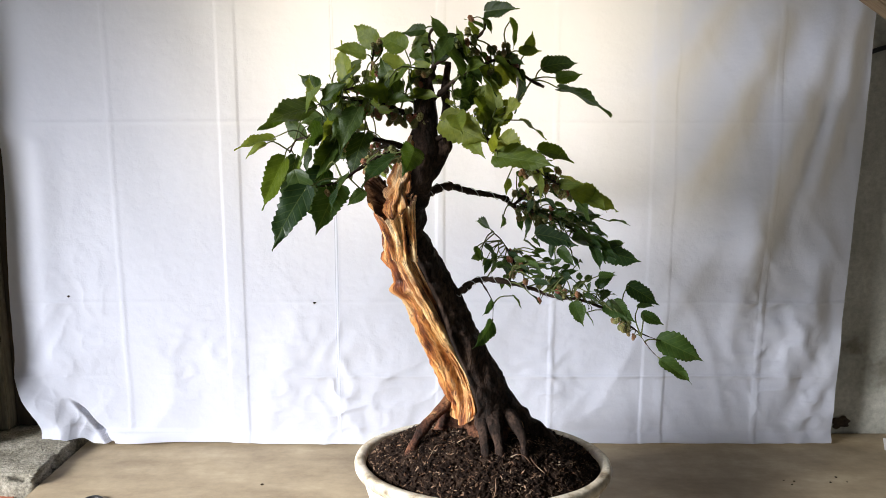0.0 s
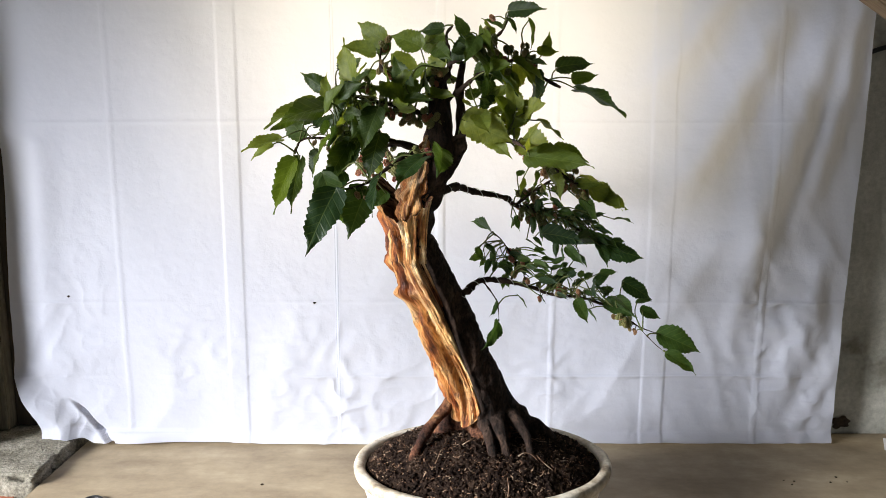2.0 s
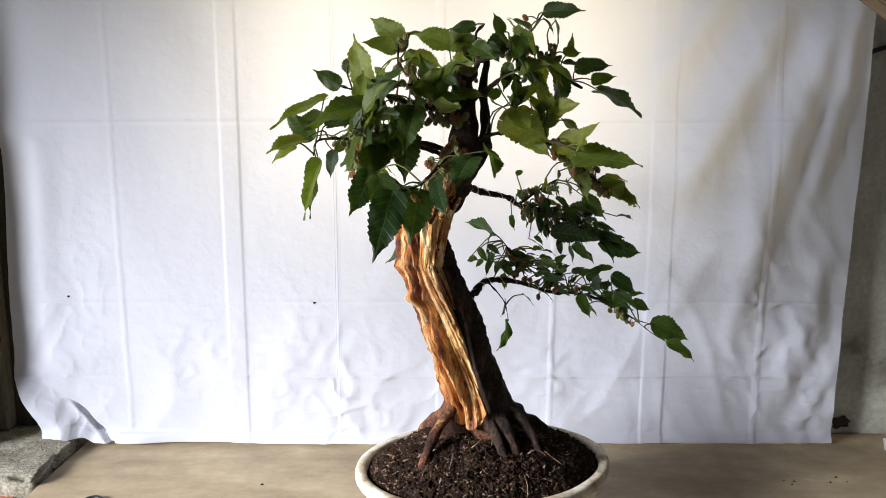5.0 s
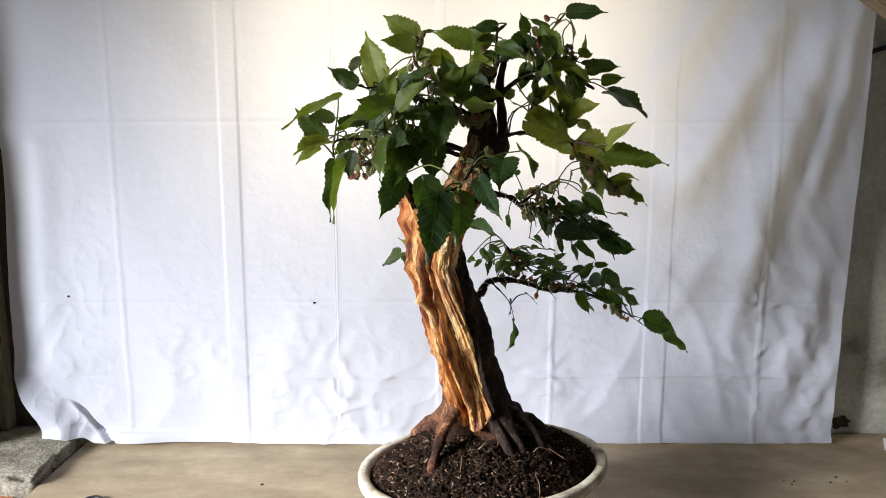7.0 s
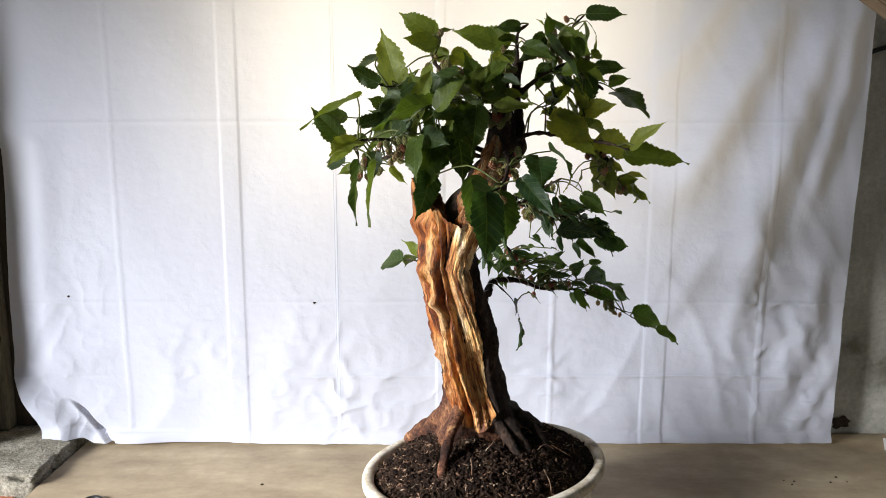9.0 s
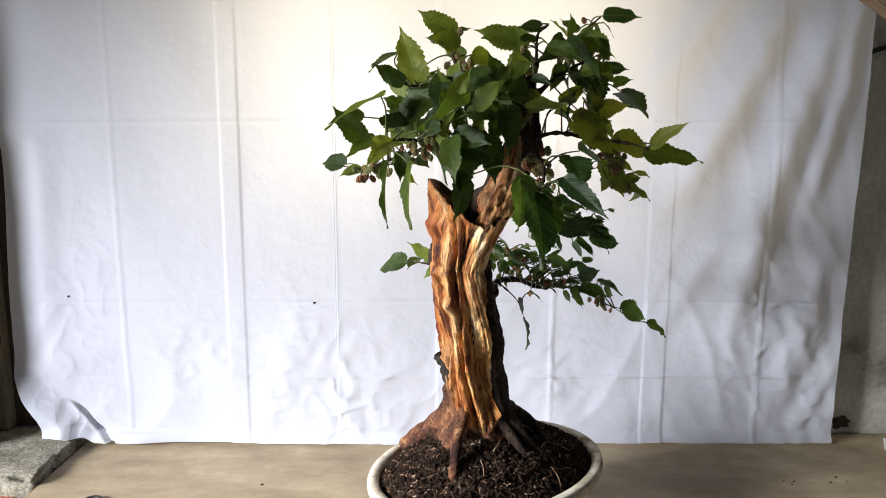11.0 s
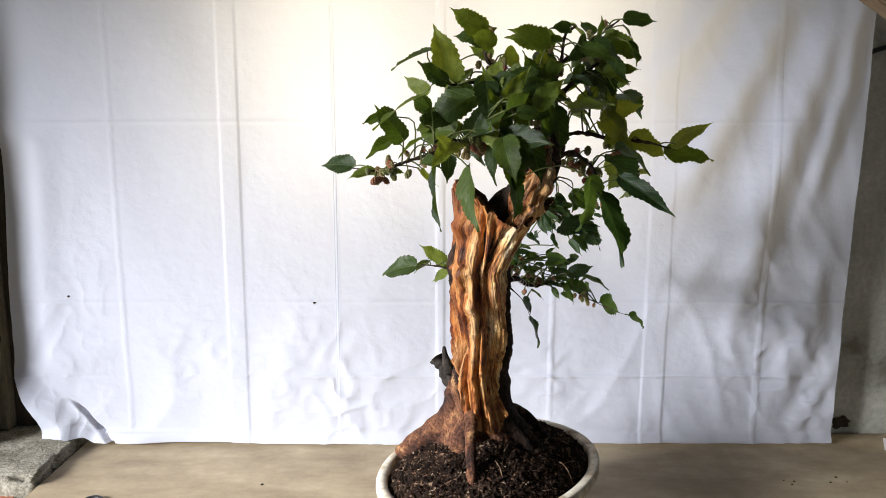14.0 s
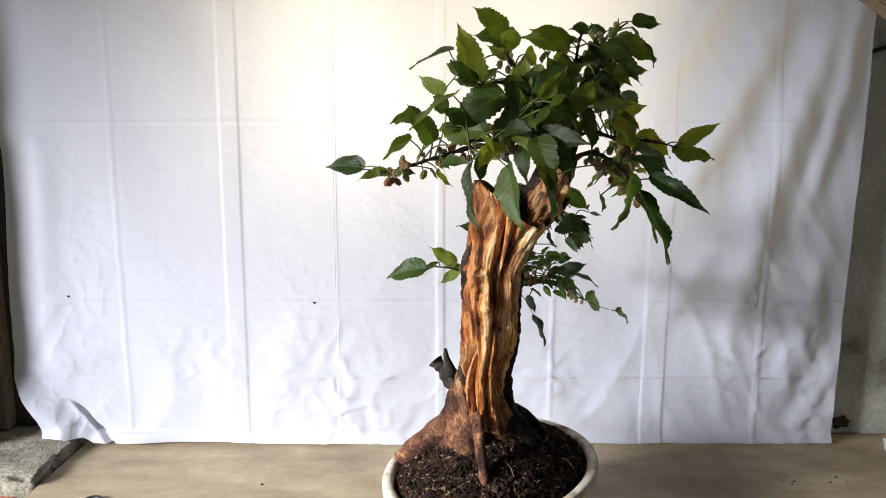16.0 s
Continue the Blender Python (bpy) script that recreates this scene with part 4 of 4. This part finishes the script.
def branch(label, limbs, leaves, clusters=(), berries=(), seed=0, wired=0, meshes=LEAVES):
    """A limb with its twigs and stalks in one mesh, its leaves and its fruit as pieces.
    leaves: base and tip; clusters: centre, spread, number of leaves, size; berries: place, spread and number."""
    rng = random.Random(seed)
    wood, stalks, spine = [], [], []
    for pts in limbs:
        pts = [(*q[:3], q[3] * 0.62) for q in pts]
        wood.append(tube(pts, max(20, 18 * len(pts)), 9, 0.45, 130, 0.7))
        spine += [Vector(q[:3]) for q in curve_points(pts, 40)]
    ob = tagged(new("branch", bpy.data.meshes.new("branch")), label)
    ob.parent = bonsai
    rows = [(Vector(r[:3]), Vector(r[3:6]), r[6] if len(r) > 6 else 1.0, r[7:10]) for r in leaves]
    for c, spread, n, full in clusters:
        for _ in range(n):
            p = Vector(c) + Vector([rng.gauss(0, 1) * s for s in spread])
            size = full * (rng.uniform(0.66, 1.0) if full > 0.045 else rng.uniform(0.72, 1.08))
            near = min(spine, key=lambda q: (q - p).length)
            d = (p - near)
            d = (d.normalized() if d.length > 1e-4 else Vector((1, 0, 0))) + Vector((rng.uniform(-1, 1), rng.uniform(-1, 1), rng.uniform(-0.9, 0.35))) * 0.9 + (Vector((0.9, -0.2, -0.35)) if size < 0.045 else Vector((0, 0, 0)))
            d.normalize()
            q = p + d * size * rng.uniform(0.65, 1.25)
            if min(p.z, q.z) < (0.835 if p.x < -0.12 else 0.80) and p.z > 0.60 and -0.275 < p.x < -0.03 and p.y < -0.08:
                continue  # the fork stays bare
            rows.append((p, q, 0.85 if size < 0.045 else 0.95, ()))
    for b, t, width, facing in rows:
        near = rng.choice(sorted(spine, key=lambda q: (q - b).length)[:14])
        gap = (near - b).length
        mid = (near + b) / 2 + Vector((rng.uniform(-0.15, 0.15), rng.uniform(-0.15, 0.15), rng.uniform(0.05, 0.22))) * gap
        stalks.append(tube([(*near, 0.0016), (*mid, 0.0012), (*b, 0.0010)], 6, 5))
        add_leaf(ob, b, t, rng, width=width, meshes=meshes, facing=facing)
    for c, spread, n in berries:
        for _ in range(round(n * 2.6)):
            p = Vector(c) + Vector([rng.gauss(0, spread) for _ in range(3)])
            near = min(spine, key=lambda q: (q - p).length)
            p = near + (p - near) * min(1, rng.uniform(0.008, 0.024) / max(1e-4, (p - near).length))
            stalks.append(tube([(*near, 0.0011), (*((near + p) / 2 + Vector((0, 0, 0.004))), 0.0009), (*p, 0.0008)], 5, 5))
            add_berry(ob, p, rng.uniform(0.0068, 0.0112), rng)
    v, f = joined(wood + stalks)
    cut = sum(len(q[1]) for q in wood)
    ob.data.from_pydata([tuple(q) for q in v], [], f)
    ob.data.materials.append(TWIG)
    ob.data.materials.append(STALK)
    ob.data.polygons.foreach_set("material_index", [0 if i < cut else 1 for i in range(len(f))])
    ob.data.polygons.foreach_set("use_smooth", [True] * len(f))
    if wired:
        coil(ob, [(*q[:3], q[3] * 0.62) for q in limbs[0]], wired, 0.66)
    return ob


def crown():
    # lower spray that leans out beside the stripped face
    branch("thin spray with large leaves at its end",
           [[(-0.150, -0.150, 0.780, 0.007), (-0.230, -0.120, 0.800, 0.006), (-0.300, -0.110, 0.800, 0.004), (-0.358, -0.095, 0.799, 0.0025), (-0.372, -0.112, 0.775, 0.0018)]],
           [(-0.394, -0.144, 0.800, -0.452, -0.172, 0.784), (-0.407, -0.144, 0.790, -0.442, -0.145, 0.768),
            (-0.372, -0.160, 0.764, -0.407, -0.190, 0.684, 0.95), (-0.364, -0.100, 0.764, -0.384, -0.116, 0.676, 0.85),
            (-0.343, -0.063, 0.864, -0.430, -0.036, 0.820), (-0.316, -0.209, 0.850, -0.405, -0.200, 0.822),
            (-0.316, -0.180, 0.800, -0.345, -0.215, 0.745), (-0.290, -0.150, 0.800, -0.312, -0.163, 0.737), (-0.258, -0.093, 0.803, -0.279, -0.128, 0.762)],
           [((-0.31, -0.13, 0.815), (0.035, 0.035, 0.02), 9, 0.075), ((-0.30, -0.15, 0.86), (0.03, 0.035, 0.02), 6, 0.075)],
           [((-0.30, -0.12, 0.785), 0.016, 7), ((-0.25, -0.12, 0.79), 0.018, 5)], 1)
    # back spray
    branch("thin spray that hangs over the rim of the pot",
           [[(-0.150, -0.140, 0.770, 0.006), (-0.200, -0.060, 0.790, 0.006), (-0.235, 0.020, 0.770, 0.004), (-0.248, 0.090, 0.748, 0.003), (-0.255, 0.145, 0.750, 0.0015)]],
           [(-0.254, 0.146, 0.753, -0.251, 0.224, 0.755, 0.8, -0.8, -0.3, 0.6), (-0.265, 0.049, 0.800, -0.303, 0.080, 0.772), (-0.250, 0.005, 0.800, -0.275, 0.035, 0.772),
            (-0.330, 0.000, 0.835, -0.378, 0.022, 0.826), (-0.240, -0.005, 0.850, -0.290, -0.003, 0.866), (-0.250, 0.100, 0.745, -0.262, 0.150, 0.735)],
           [((-0.235, 0.05, 0.76), (0.02, 0.035, 0.012), 4, 0.04), ((-0.25, -0.03, 0.81), (0.03, 0.03, 0.02), 5, 0.06)],
           [((-0.25, 0.075, 0.738), 0.016, 8), ((-0.235, 0.0, 0.77), 0.02, 6)], 2)
    # upper crown, one side
    branch("upper twig with leaves and unripe fruit",
           [[(-0.138, -0.158, 0.850, 0.006), (-0.190, -0.130, 0.885, 0.006), (-0.225, -0.105, 0.915, 0.004), (-0.225, -0.090, 0.955, 0.002)],
            [(-0.190, -0.130, 0.885, 0.005), (-0.260, -0.095, 0.885, 0.003), (-0.300, -0.085, 0.880, 0.002), (-0.325, -0.090, 0.884, 0.001)]],
           [(-0.218, -0.088, 0.962, -0.266, -0.062, 0.996), (-0.240, -0.120, 0.940, -0.290, -0.108, 0.952), (-0.325, -0.090, 0.885, -0.360, -0.064, 0.910),
            (-0.206, -0.123, 0.930, -0.160, -0.124, 0.915), (-0.220, -0.147, 0.909, -0.207, -0.162, 0.872), (-0.277, -0.026, 0.932, -0.281, 0.042, 0.910),
            (-0.271, -0.064, 0.887, -0.290, -0.046, 0.972), (-0.229, 0.006, 0.877, -0.238, 0.048, 0.901), (-0.210, -0.090, 0.950, -0.240, -0.047, 0.960),
            (-0.192, -0.089, 0.931, -0.208, -0.058, 0.946), (-0.285, -0.133, 0.888, -0.306, -0.152, 0.822), (-0.250, -0.090, 0.905, -0.280, -0.080, 0.878)],
           [((-0.24, -0.10, 0.90), (0.03, 0.03, 0.02), 5, 0.055)],
           [((-0.22, -0.12, 0.905), 0.02, 8), ((-0.215, -0.10, 0.95), 0.008, 2)], 3)
    branch("inner twig with broad dark leaves",
           [[(-0.138, -0.160, 0.830, 0.006), (-0.190, -0.155, 0.850, 0.006), (-0.240, -0.150, 0.860, 0.004), (-0.280, -0.160, 0.870, 0.002)]],
           [(-0.268, -0.168, 0.885, -0.278, -0.108, 0.820), (-0.255, -0.195, 0.898, -0.292, -0.150, 0.860), (-0.280, -0.110, 0.865, -0.310, -0.045, 0.820),
            (-0.240, -0.222, 0.845, -0.268, -0.248, 0.780), (-0.130, -0.150, 0.920, -0.175, -0.155, 0.876),
            (-0.240, -0.200, 0.840, -0.285, -0.235, 0.800), (-0.262, -0.165, 0.815, -0.302, -0.195, 0.742), (-0.235, -0.175, 0.805, -0.256, -0.215, 0.738), (-0.285, -0.175, 0.790, -0.327, -0.200, 0.722), (-0.225, -0.150, 0.865, -0.268, -0.190, 0.800), (-0.275, -0.140, 0.845, -0.318, -0.165, 0.785), (-0.200, -0.180, 0.870, -0.245, -0.215, 0.880)],
           [((-0.24, -0.17, 0.84), (0.04, 0.04, 0.025), 14, 0.07), ((-0.18, -0.17, 0.87), (0.03, 0.04, 0.03), 9, 0.06)],
           [((-0.22, -0.17, 0.80), 0.03, 12), ((-0.17, -0.20, 0.83), 0.025, 8)], 4)
    # top centre
    branch("upright top twig with serrated leaves",
           [[(-0.137, -0.160, 0.870, 0.007), (-0.120, -0.175, 0.920, 0.005), (-0.128, -0.185, 0.960, 0.003), (-0.120, -0.200, 0.975, 0.002)],
            [(-0.120, -0.175, 0.920, 0.005), (-0.080, -0.195, 0.940, 0.0035), (-0.045, -0.205, 0.965, 0.003), (-0.040, -0.240, 0.990, 0.002)]],
           [(-0.136, -0.196, 0.971, -0.172, -0.180, 0.968), (-0.128, -0.179, 0.954, -0.158, -0.165, 0.952), (-0.130, -0.163, 0.952, -0.163, -0.096, 0.962),
            (-0.041, -0.196, 0.972, -0.072, -0.186, 0.990), (-0.040, -0.250, 0.991, 0.004, -0.288, 0.990, 1.0, -0.5, -0.8, 0.3), (-0.105, -0.230, 0.950, -0.072, -0.275, 0.888),
            (-0.085, -0.235, 0.955, -0.066, -0.290, 0.925), (-0.090, -0.201, 0.957, -0.128, -0.190, 0.920), (-0.105, -0.230, 0.960, -0.125, -0.245, 0.985),
            (-0.055, -0.185, 0.965, -0.063, -0.160, 0.992), (-0.130, -0.160, 0.930, -0.170, -0.140, 0.885), (-0.080, -0.190, 0.950, -0.055, -0.200, 0.905)],
           [((-0.10, -0.19, 0.925), (0.04, 0.03, 0.02), 9, 0.050), ((-0.06, -0.2, 0.945), (0.03, 0.025, 0.015), 5, 0.045)],
           [((-0.07, -0.21, 0.94), 0.02, 8), ((-0.14, -0.17, 0.9), 0.02, 5)], 5)
    # reaching top twig
    branch("reaching twig with red fruit and hanging leaves",
           [[(-0.080, -0.190, 0.900, 0.004), (-0.020, -0.200, 0.925, 0.0035), (0.005, -0.200, 0.915, 0.003), (0.030, -0.198, 0.895, 0.003), (0.055, -0.200, 0.882, 0.002)],
            [(-0.136, -0.160, 0.850, 0.005), (-0.080, -0.190, 0.900, 0.004)]],
           [(0.056, -0.182, 0.915, 0.110, -0.201, 0.922), (0.077, -0.197, 0.896, 0.115, -0.207, 0.903), (0.080, -0.210, 0.878, 0.163, -0.216, 0.841),
            (0.014, -0.197, 0.905, 0.012, -0.200, 0.840), (0.000, -0.203, 0.985, 0.008, -0.203, 0.940), (0.025, -0.199, 0.935, 0.036, -0.200, 0.968),
            (-0.020, -0.200, 0.920, 0.020, -0.240, 0.890), (-0.050, -0.195, 0.905, -0.020, -0.235, 0.868), (-0.060, -0.190, 0.890, -0.075, -0.215, 0.835)],
           [((-0.01, -0.20, 0.93), (0.02, 0.02, 0.015), 5, 0.04), ((-0.05, -0.195, 0.885), (0.035, 0.025, 0.025), 7, 0.06)],
           [((0.003, -0.199, 0.921), 0.006, 4), ((-0.02, -0.2, 0.93), 0.016, 5)], 6)
    # middle spray towards the open side
    branch("middle spray with long pale leaves and red fruit",
           [[(-0.136, -0.164, 0.790, 0.007), (-0.090, -0.190, 0.810, 0.005), (-0.040, -0.225, 0.800, 0.005), (0.010, -0.240, 0.780, 0.004), (0.060, -0.225, 0.740, 0.003), (0.100, -0.215, 0.720, 0.002)],
            [(-0.040, -0.225, 0.800, 0.004), (-0.035, -0.290, 0.795, 0.003), (-0.030, -0.330, 0.785, 0.0015)]],
           [(-0.008, -0.218, 0.841, 0.010, -0.268, 0.856), (-0.028, -0.335, 0.793, -0.036, -0.392, 0.828, 0.8, -0.7, -0.5, 0.5), (-0.027, -0.327, 0.777, 0.050, -0.382, 0.767, 0.7, -0.6, -0.6, 0.6),
            (-0.020, -0.262, 0.800, 0.010, -0.315, 0.770), (-0.068, -0.238, 0.800, -0.046, -0.286, 0.776), (-0.105, -0.240, 0.828, -0.035, -0.270, 0.795),
            (0.050, -0.200, 0.782, 0.108, -0.202, 0.766), (-0.004, -0.243, 0.767, 0.072, -0.220, 0.751, 0.7), (0.082, -0.220, 0.730, 0.120, -0.234, 0.731),
            (0.103, -0.228, 0.719, 0.190, -0.178, 0.681, 0.55), (0.120, -0.199, 0.711, 0.154, -0.235, 0.690), (-0.050, -0.220, 0.860, -0.015, -0.230, 0.785),
            (0.020, -0.205, 0.830, 0.060, -0.210, 0.800), (0.030, -0.210, 0.760, 0.055, -0.240, 0.700)],
           [((-0.03, -0.21, 0.815), (0.03, 0.03, 0.02), 8, 0.052), ((0.06, -0.22, 0.735), (0.03, 0.02, 0.02), 7, 0.040), ((-0.06, -0.195, 0.85), (0.035, 0.025, 0.02), 7, 0.055)],
           [((0.02, -0.20, 0.80), 0.010, 4), ((0.01, -0.235, 0.755), 0.018, 8), ((0.07, -0.21, 0.715), 0.02, 12)], 7, 0, YOUNGLEAVES)
    # hanging front spray
    branch("hanging front spray with the largest glossy leaves",
           [[(-0.150, -0.170, 0.760, 0.006), (-0.180, -0.220, 0.780, 0.006), (-0.220, -0.270, 0.765, 0.004), (-0.260, -0.300, 0.740, 0.003), (-0.300, -0.310, 0.730, 0.002)]],
           [(-0.308, -0.325, 0.728, -0.349, -0.376, 0.651, 0.8), (-0.262, -0.300, 0.728, -0.290, -0.352, 0.670), (-0.245, -0.330, 0.748, -0.262, -0.408, 0.705, 0.65),
            (-0.180, -0.290, 0.775, -0.225, -0.345, 0.740), (-0.322, -0.312, 0.750, -0.293, -0.289, 0.676), (-0.299, -0.190, 0.748, -0.340, -0.215, 0.690),
            (-0.230, -0.250, 0.720, -0.255, -0.262, 0.700), (-0.150, -0.285, 0.785, -0.160, -0.345, 0.755)],
           [((-0.22, -0.26, 0.76), (0.035, 0.035, 0.02), 5, 0.06)],
           [((-0.21, -0.24, 0.745), 0.022, 9), ((-0.27, -0.30, 0.72), 0.010, 2)], 8, 0, OLD_BACKLIT_LEAVES)
    # upper side branch, its small leaves coloured dark as if seen against the light
    branch("dark knotted side branch with many small leaves",
           [[(-0.135, -0.120, 0.705, 0.012), (-0.098, -0.080, 0.715, 0.009), (-0.056, -0.052, 0.703, 0.008), (0.004, -0.030, 0.690, 0.007), (0.024, -0.035, 0.676, 0.006),
             (0.065, -0.050, 0.665, 0.004), (0.120, -0.080, 0.640, 0.003), (0.185, -0.100, 0.600, 0.002)],
            [(0.024, -0.035, 0.676, 0.005), (0.055, -0.060, 0.705, 0.003), (0.075, -0.090, 0.725, 0.002)]],
           [(0.048, -0.018, 0.687, 0.022, -0.030, 0.706), (0.130, -0.095, 0.690, 0.155, -0.135, 0.655), (0.148, -0.023, 0.661, 0.170, -0.080, 0.663),
            (0.185, -0.100, 0.600, 0.245, -0.119, 0.585), (0.063, -0.104, 0.631, 0.130, -0.140, 0.620), (0.130, -0.100, 0.620, 0.205, -0.125, 0.605),
            (0.110, -0.070, 0.645, 0.150, -0.060, 0.640)],
           [((0.06, -0.05, 0.67), (0.03, 0.03, 0.025), 32, 0.035), ((0.12, -0.08, 0.64), (0.03, 0.03, 0.02), 26, 0.036), ((0.17, -0.1, 0.605), (0.03, 0.02, 0.01), 12, 0.033)],
           [((0.065, -0.05, 0.65), 0.02, 14), ((0.05, -0.05, 0.69), 0.015, 6)], 9, 9, OLD_BACKLIT_LEAVES)
    # lower side branch, with the same darkened backlit leaf colour
    branch("low drooping side branch with small dark leaves",
           [[(-0.095, -0.060, 0.500, 0.011), (-0.069, -0.051, 0.519, 0.009), (-0.036, -0.030, 0.534, 0.008), (0.017, -0.035, 0.530, 0.007), (0.074, -0.018, 0.510, 0.006), (0.106, -0.021, 0.499, 0.005),
             (0.160, -0.040, 0.495, 0.004), (0.215, -0.065, 0.475, 0.003), (0.250, -0.090, 0.450, 0.002), (0.285, -0.105, 0.437, 0.0013)],
            [(0.017, -0.035, 0.530, 0.004), (0.030, -0.020, 0.560, 0.003), (0.010, -0.005, 0.600, 0.0018), (-0.010, 0.003, 0.621, 0.001)],
            [(-0.036, -0.030, 0.534, 0.003), (-0.015, -0.060, 0.500, 0.0015), (-0.014, -0.080, 0.466, 0.001)],
            [(0.250, -0.090, 0.450, 0.0015), (0.262, -0.140, 0.430, 0.001), (0.273, -0.175, 0.420, 0.0008)]],
           [(0.253, -0.011, 0.517, 0.314, -0.016, 0.480), (0.264, -0.072, 0.477, 0.306, -0.070, 0.456), (0.290, -0.103, 0.436, 0.366, -0.121, 0.403),
            (0.273, -0.175, 0.420, 0.322, -0.192, 0.386), (0.135, -0.080, 0.500, 0.151, -0.098, 0.461), (0.190, -0.020, 0.520, 0.222, -0.022, 0.548),
            (0.206, -0.095, 0.507, 0.218, -0.147, 0.489), (0.160, -0.080, 0.522, 0.148, -0.138, 0.546), (-0.013, 0.003, 0.621, -0.036, 0.070, 0.637),
            (-0.017, -0.080, 0.463, -0.050, -0.118, 0.424), (-0.015, -0.065, 0.500, -0.032, -0.090, 0.478), (0.200, -0.060, 0.490, 0.245, -0.100, 0.470)],
           [((0.03, -0.015, 0.57), (0.035, 0.03, 0.016), 32, 0.034), ((0.10, -0.03, 0.535), (0.035, 0.03, 0.016), 26, 0.034), ((0.17, -0.05, 0.51), (0.03, 0.025, 0.012), 14, 0.031),
            ((-0.03, 0.0, 0.57), (0.025, 0.02, 0.015), 4, 0.035)],
           [((0.225, -0.09, 0.455), 0.010, 5), ((0.04, -0.02, 0.56), 0.02, 6), ((0.12, -0.03, 0.51), 0.02, 5)], 10, 12, OLD_BACKLIT_LEAVES)
    # small spray on the back of the trunk
    branch("small back spray with three leaves",
           [[(-0.140, -0.010, 0.555, 0.005), (-0.160, 0.020, 0.575, 0.003), (-0.172, 0.060, 0.578, 0.0015)]],
           [(-0.178, 0.072, 0.575, -0.177, 0.150, 0.553), (-0.168, 0.045, 0.585, -0.160, 0.085, 0.560), (-0.160, 0.020, 0.585, -0.185, 0.055, 0.617), (-0.155, 0.010, 0.575, -0.150, 0.055, 0.545)],
           [], [], 11)


crown()


# ---- turning ----
def motions():
    rows = ((0, 0.0), (1, 4.01), (2, 8.09), (3, 12.20), (4, 16.34), (5, 20.48), (6, 24.62), (7, 28.75), (8, 32.87), (9, 36.96), (10, 41.02),
            (11, 45.04), (12, 49.02), (13, 52.95), (14, 56.82), (15, 60.62), (16, 64.34))
    walk(bonsai, [(t, pose(*AXIS, TABLE, 0, 0, a)) for t, a in rows])


motions()
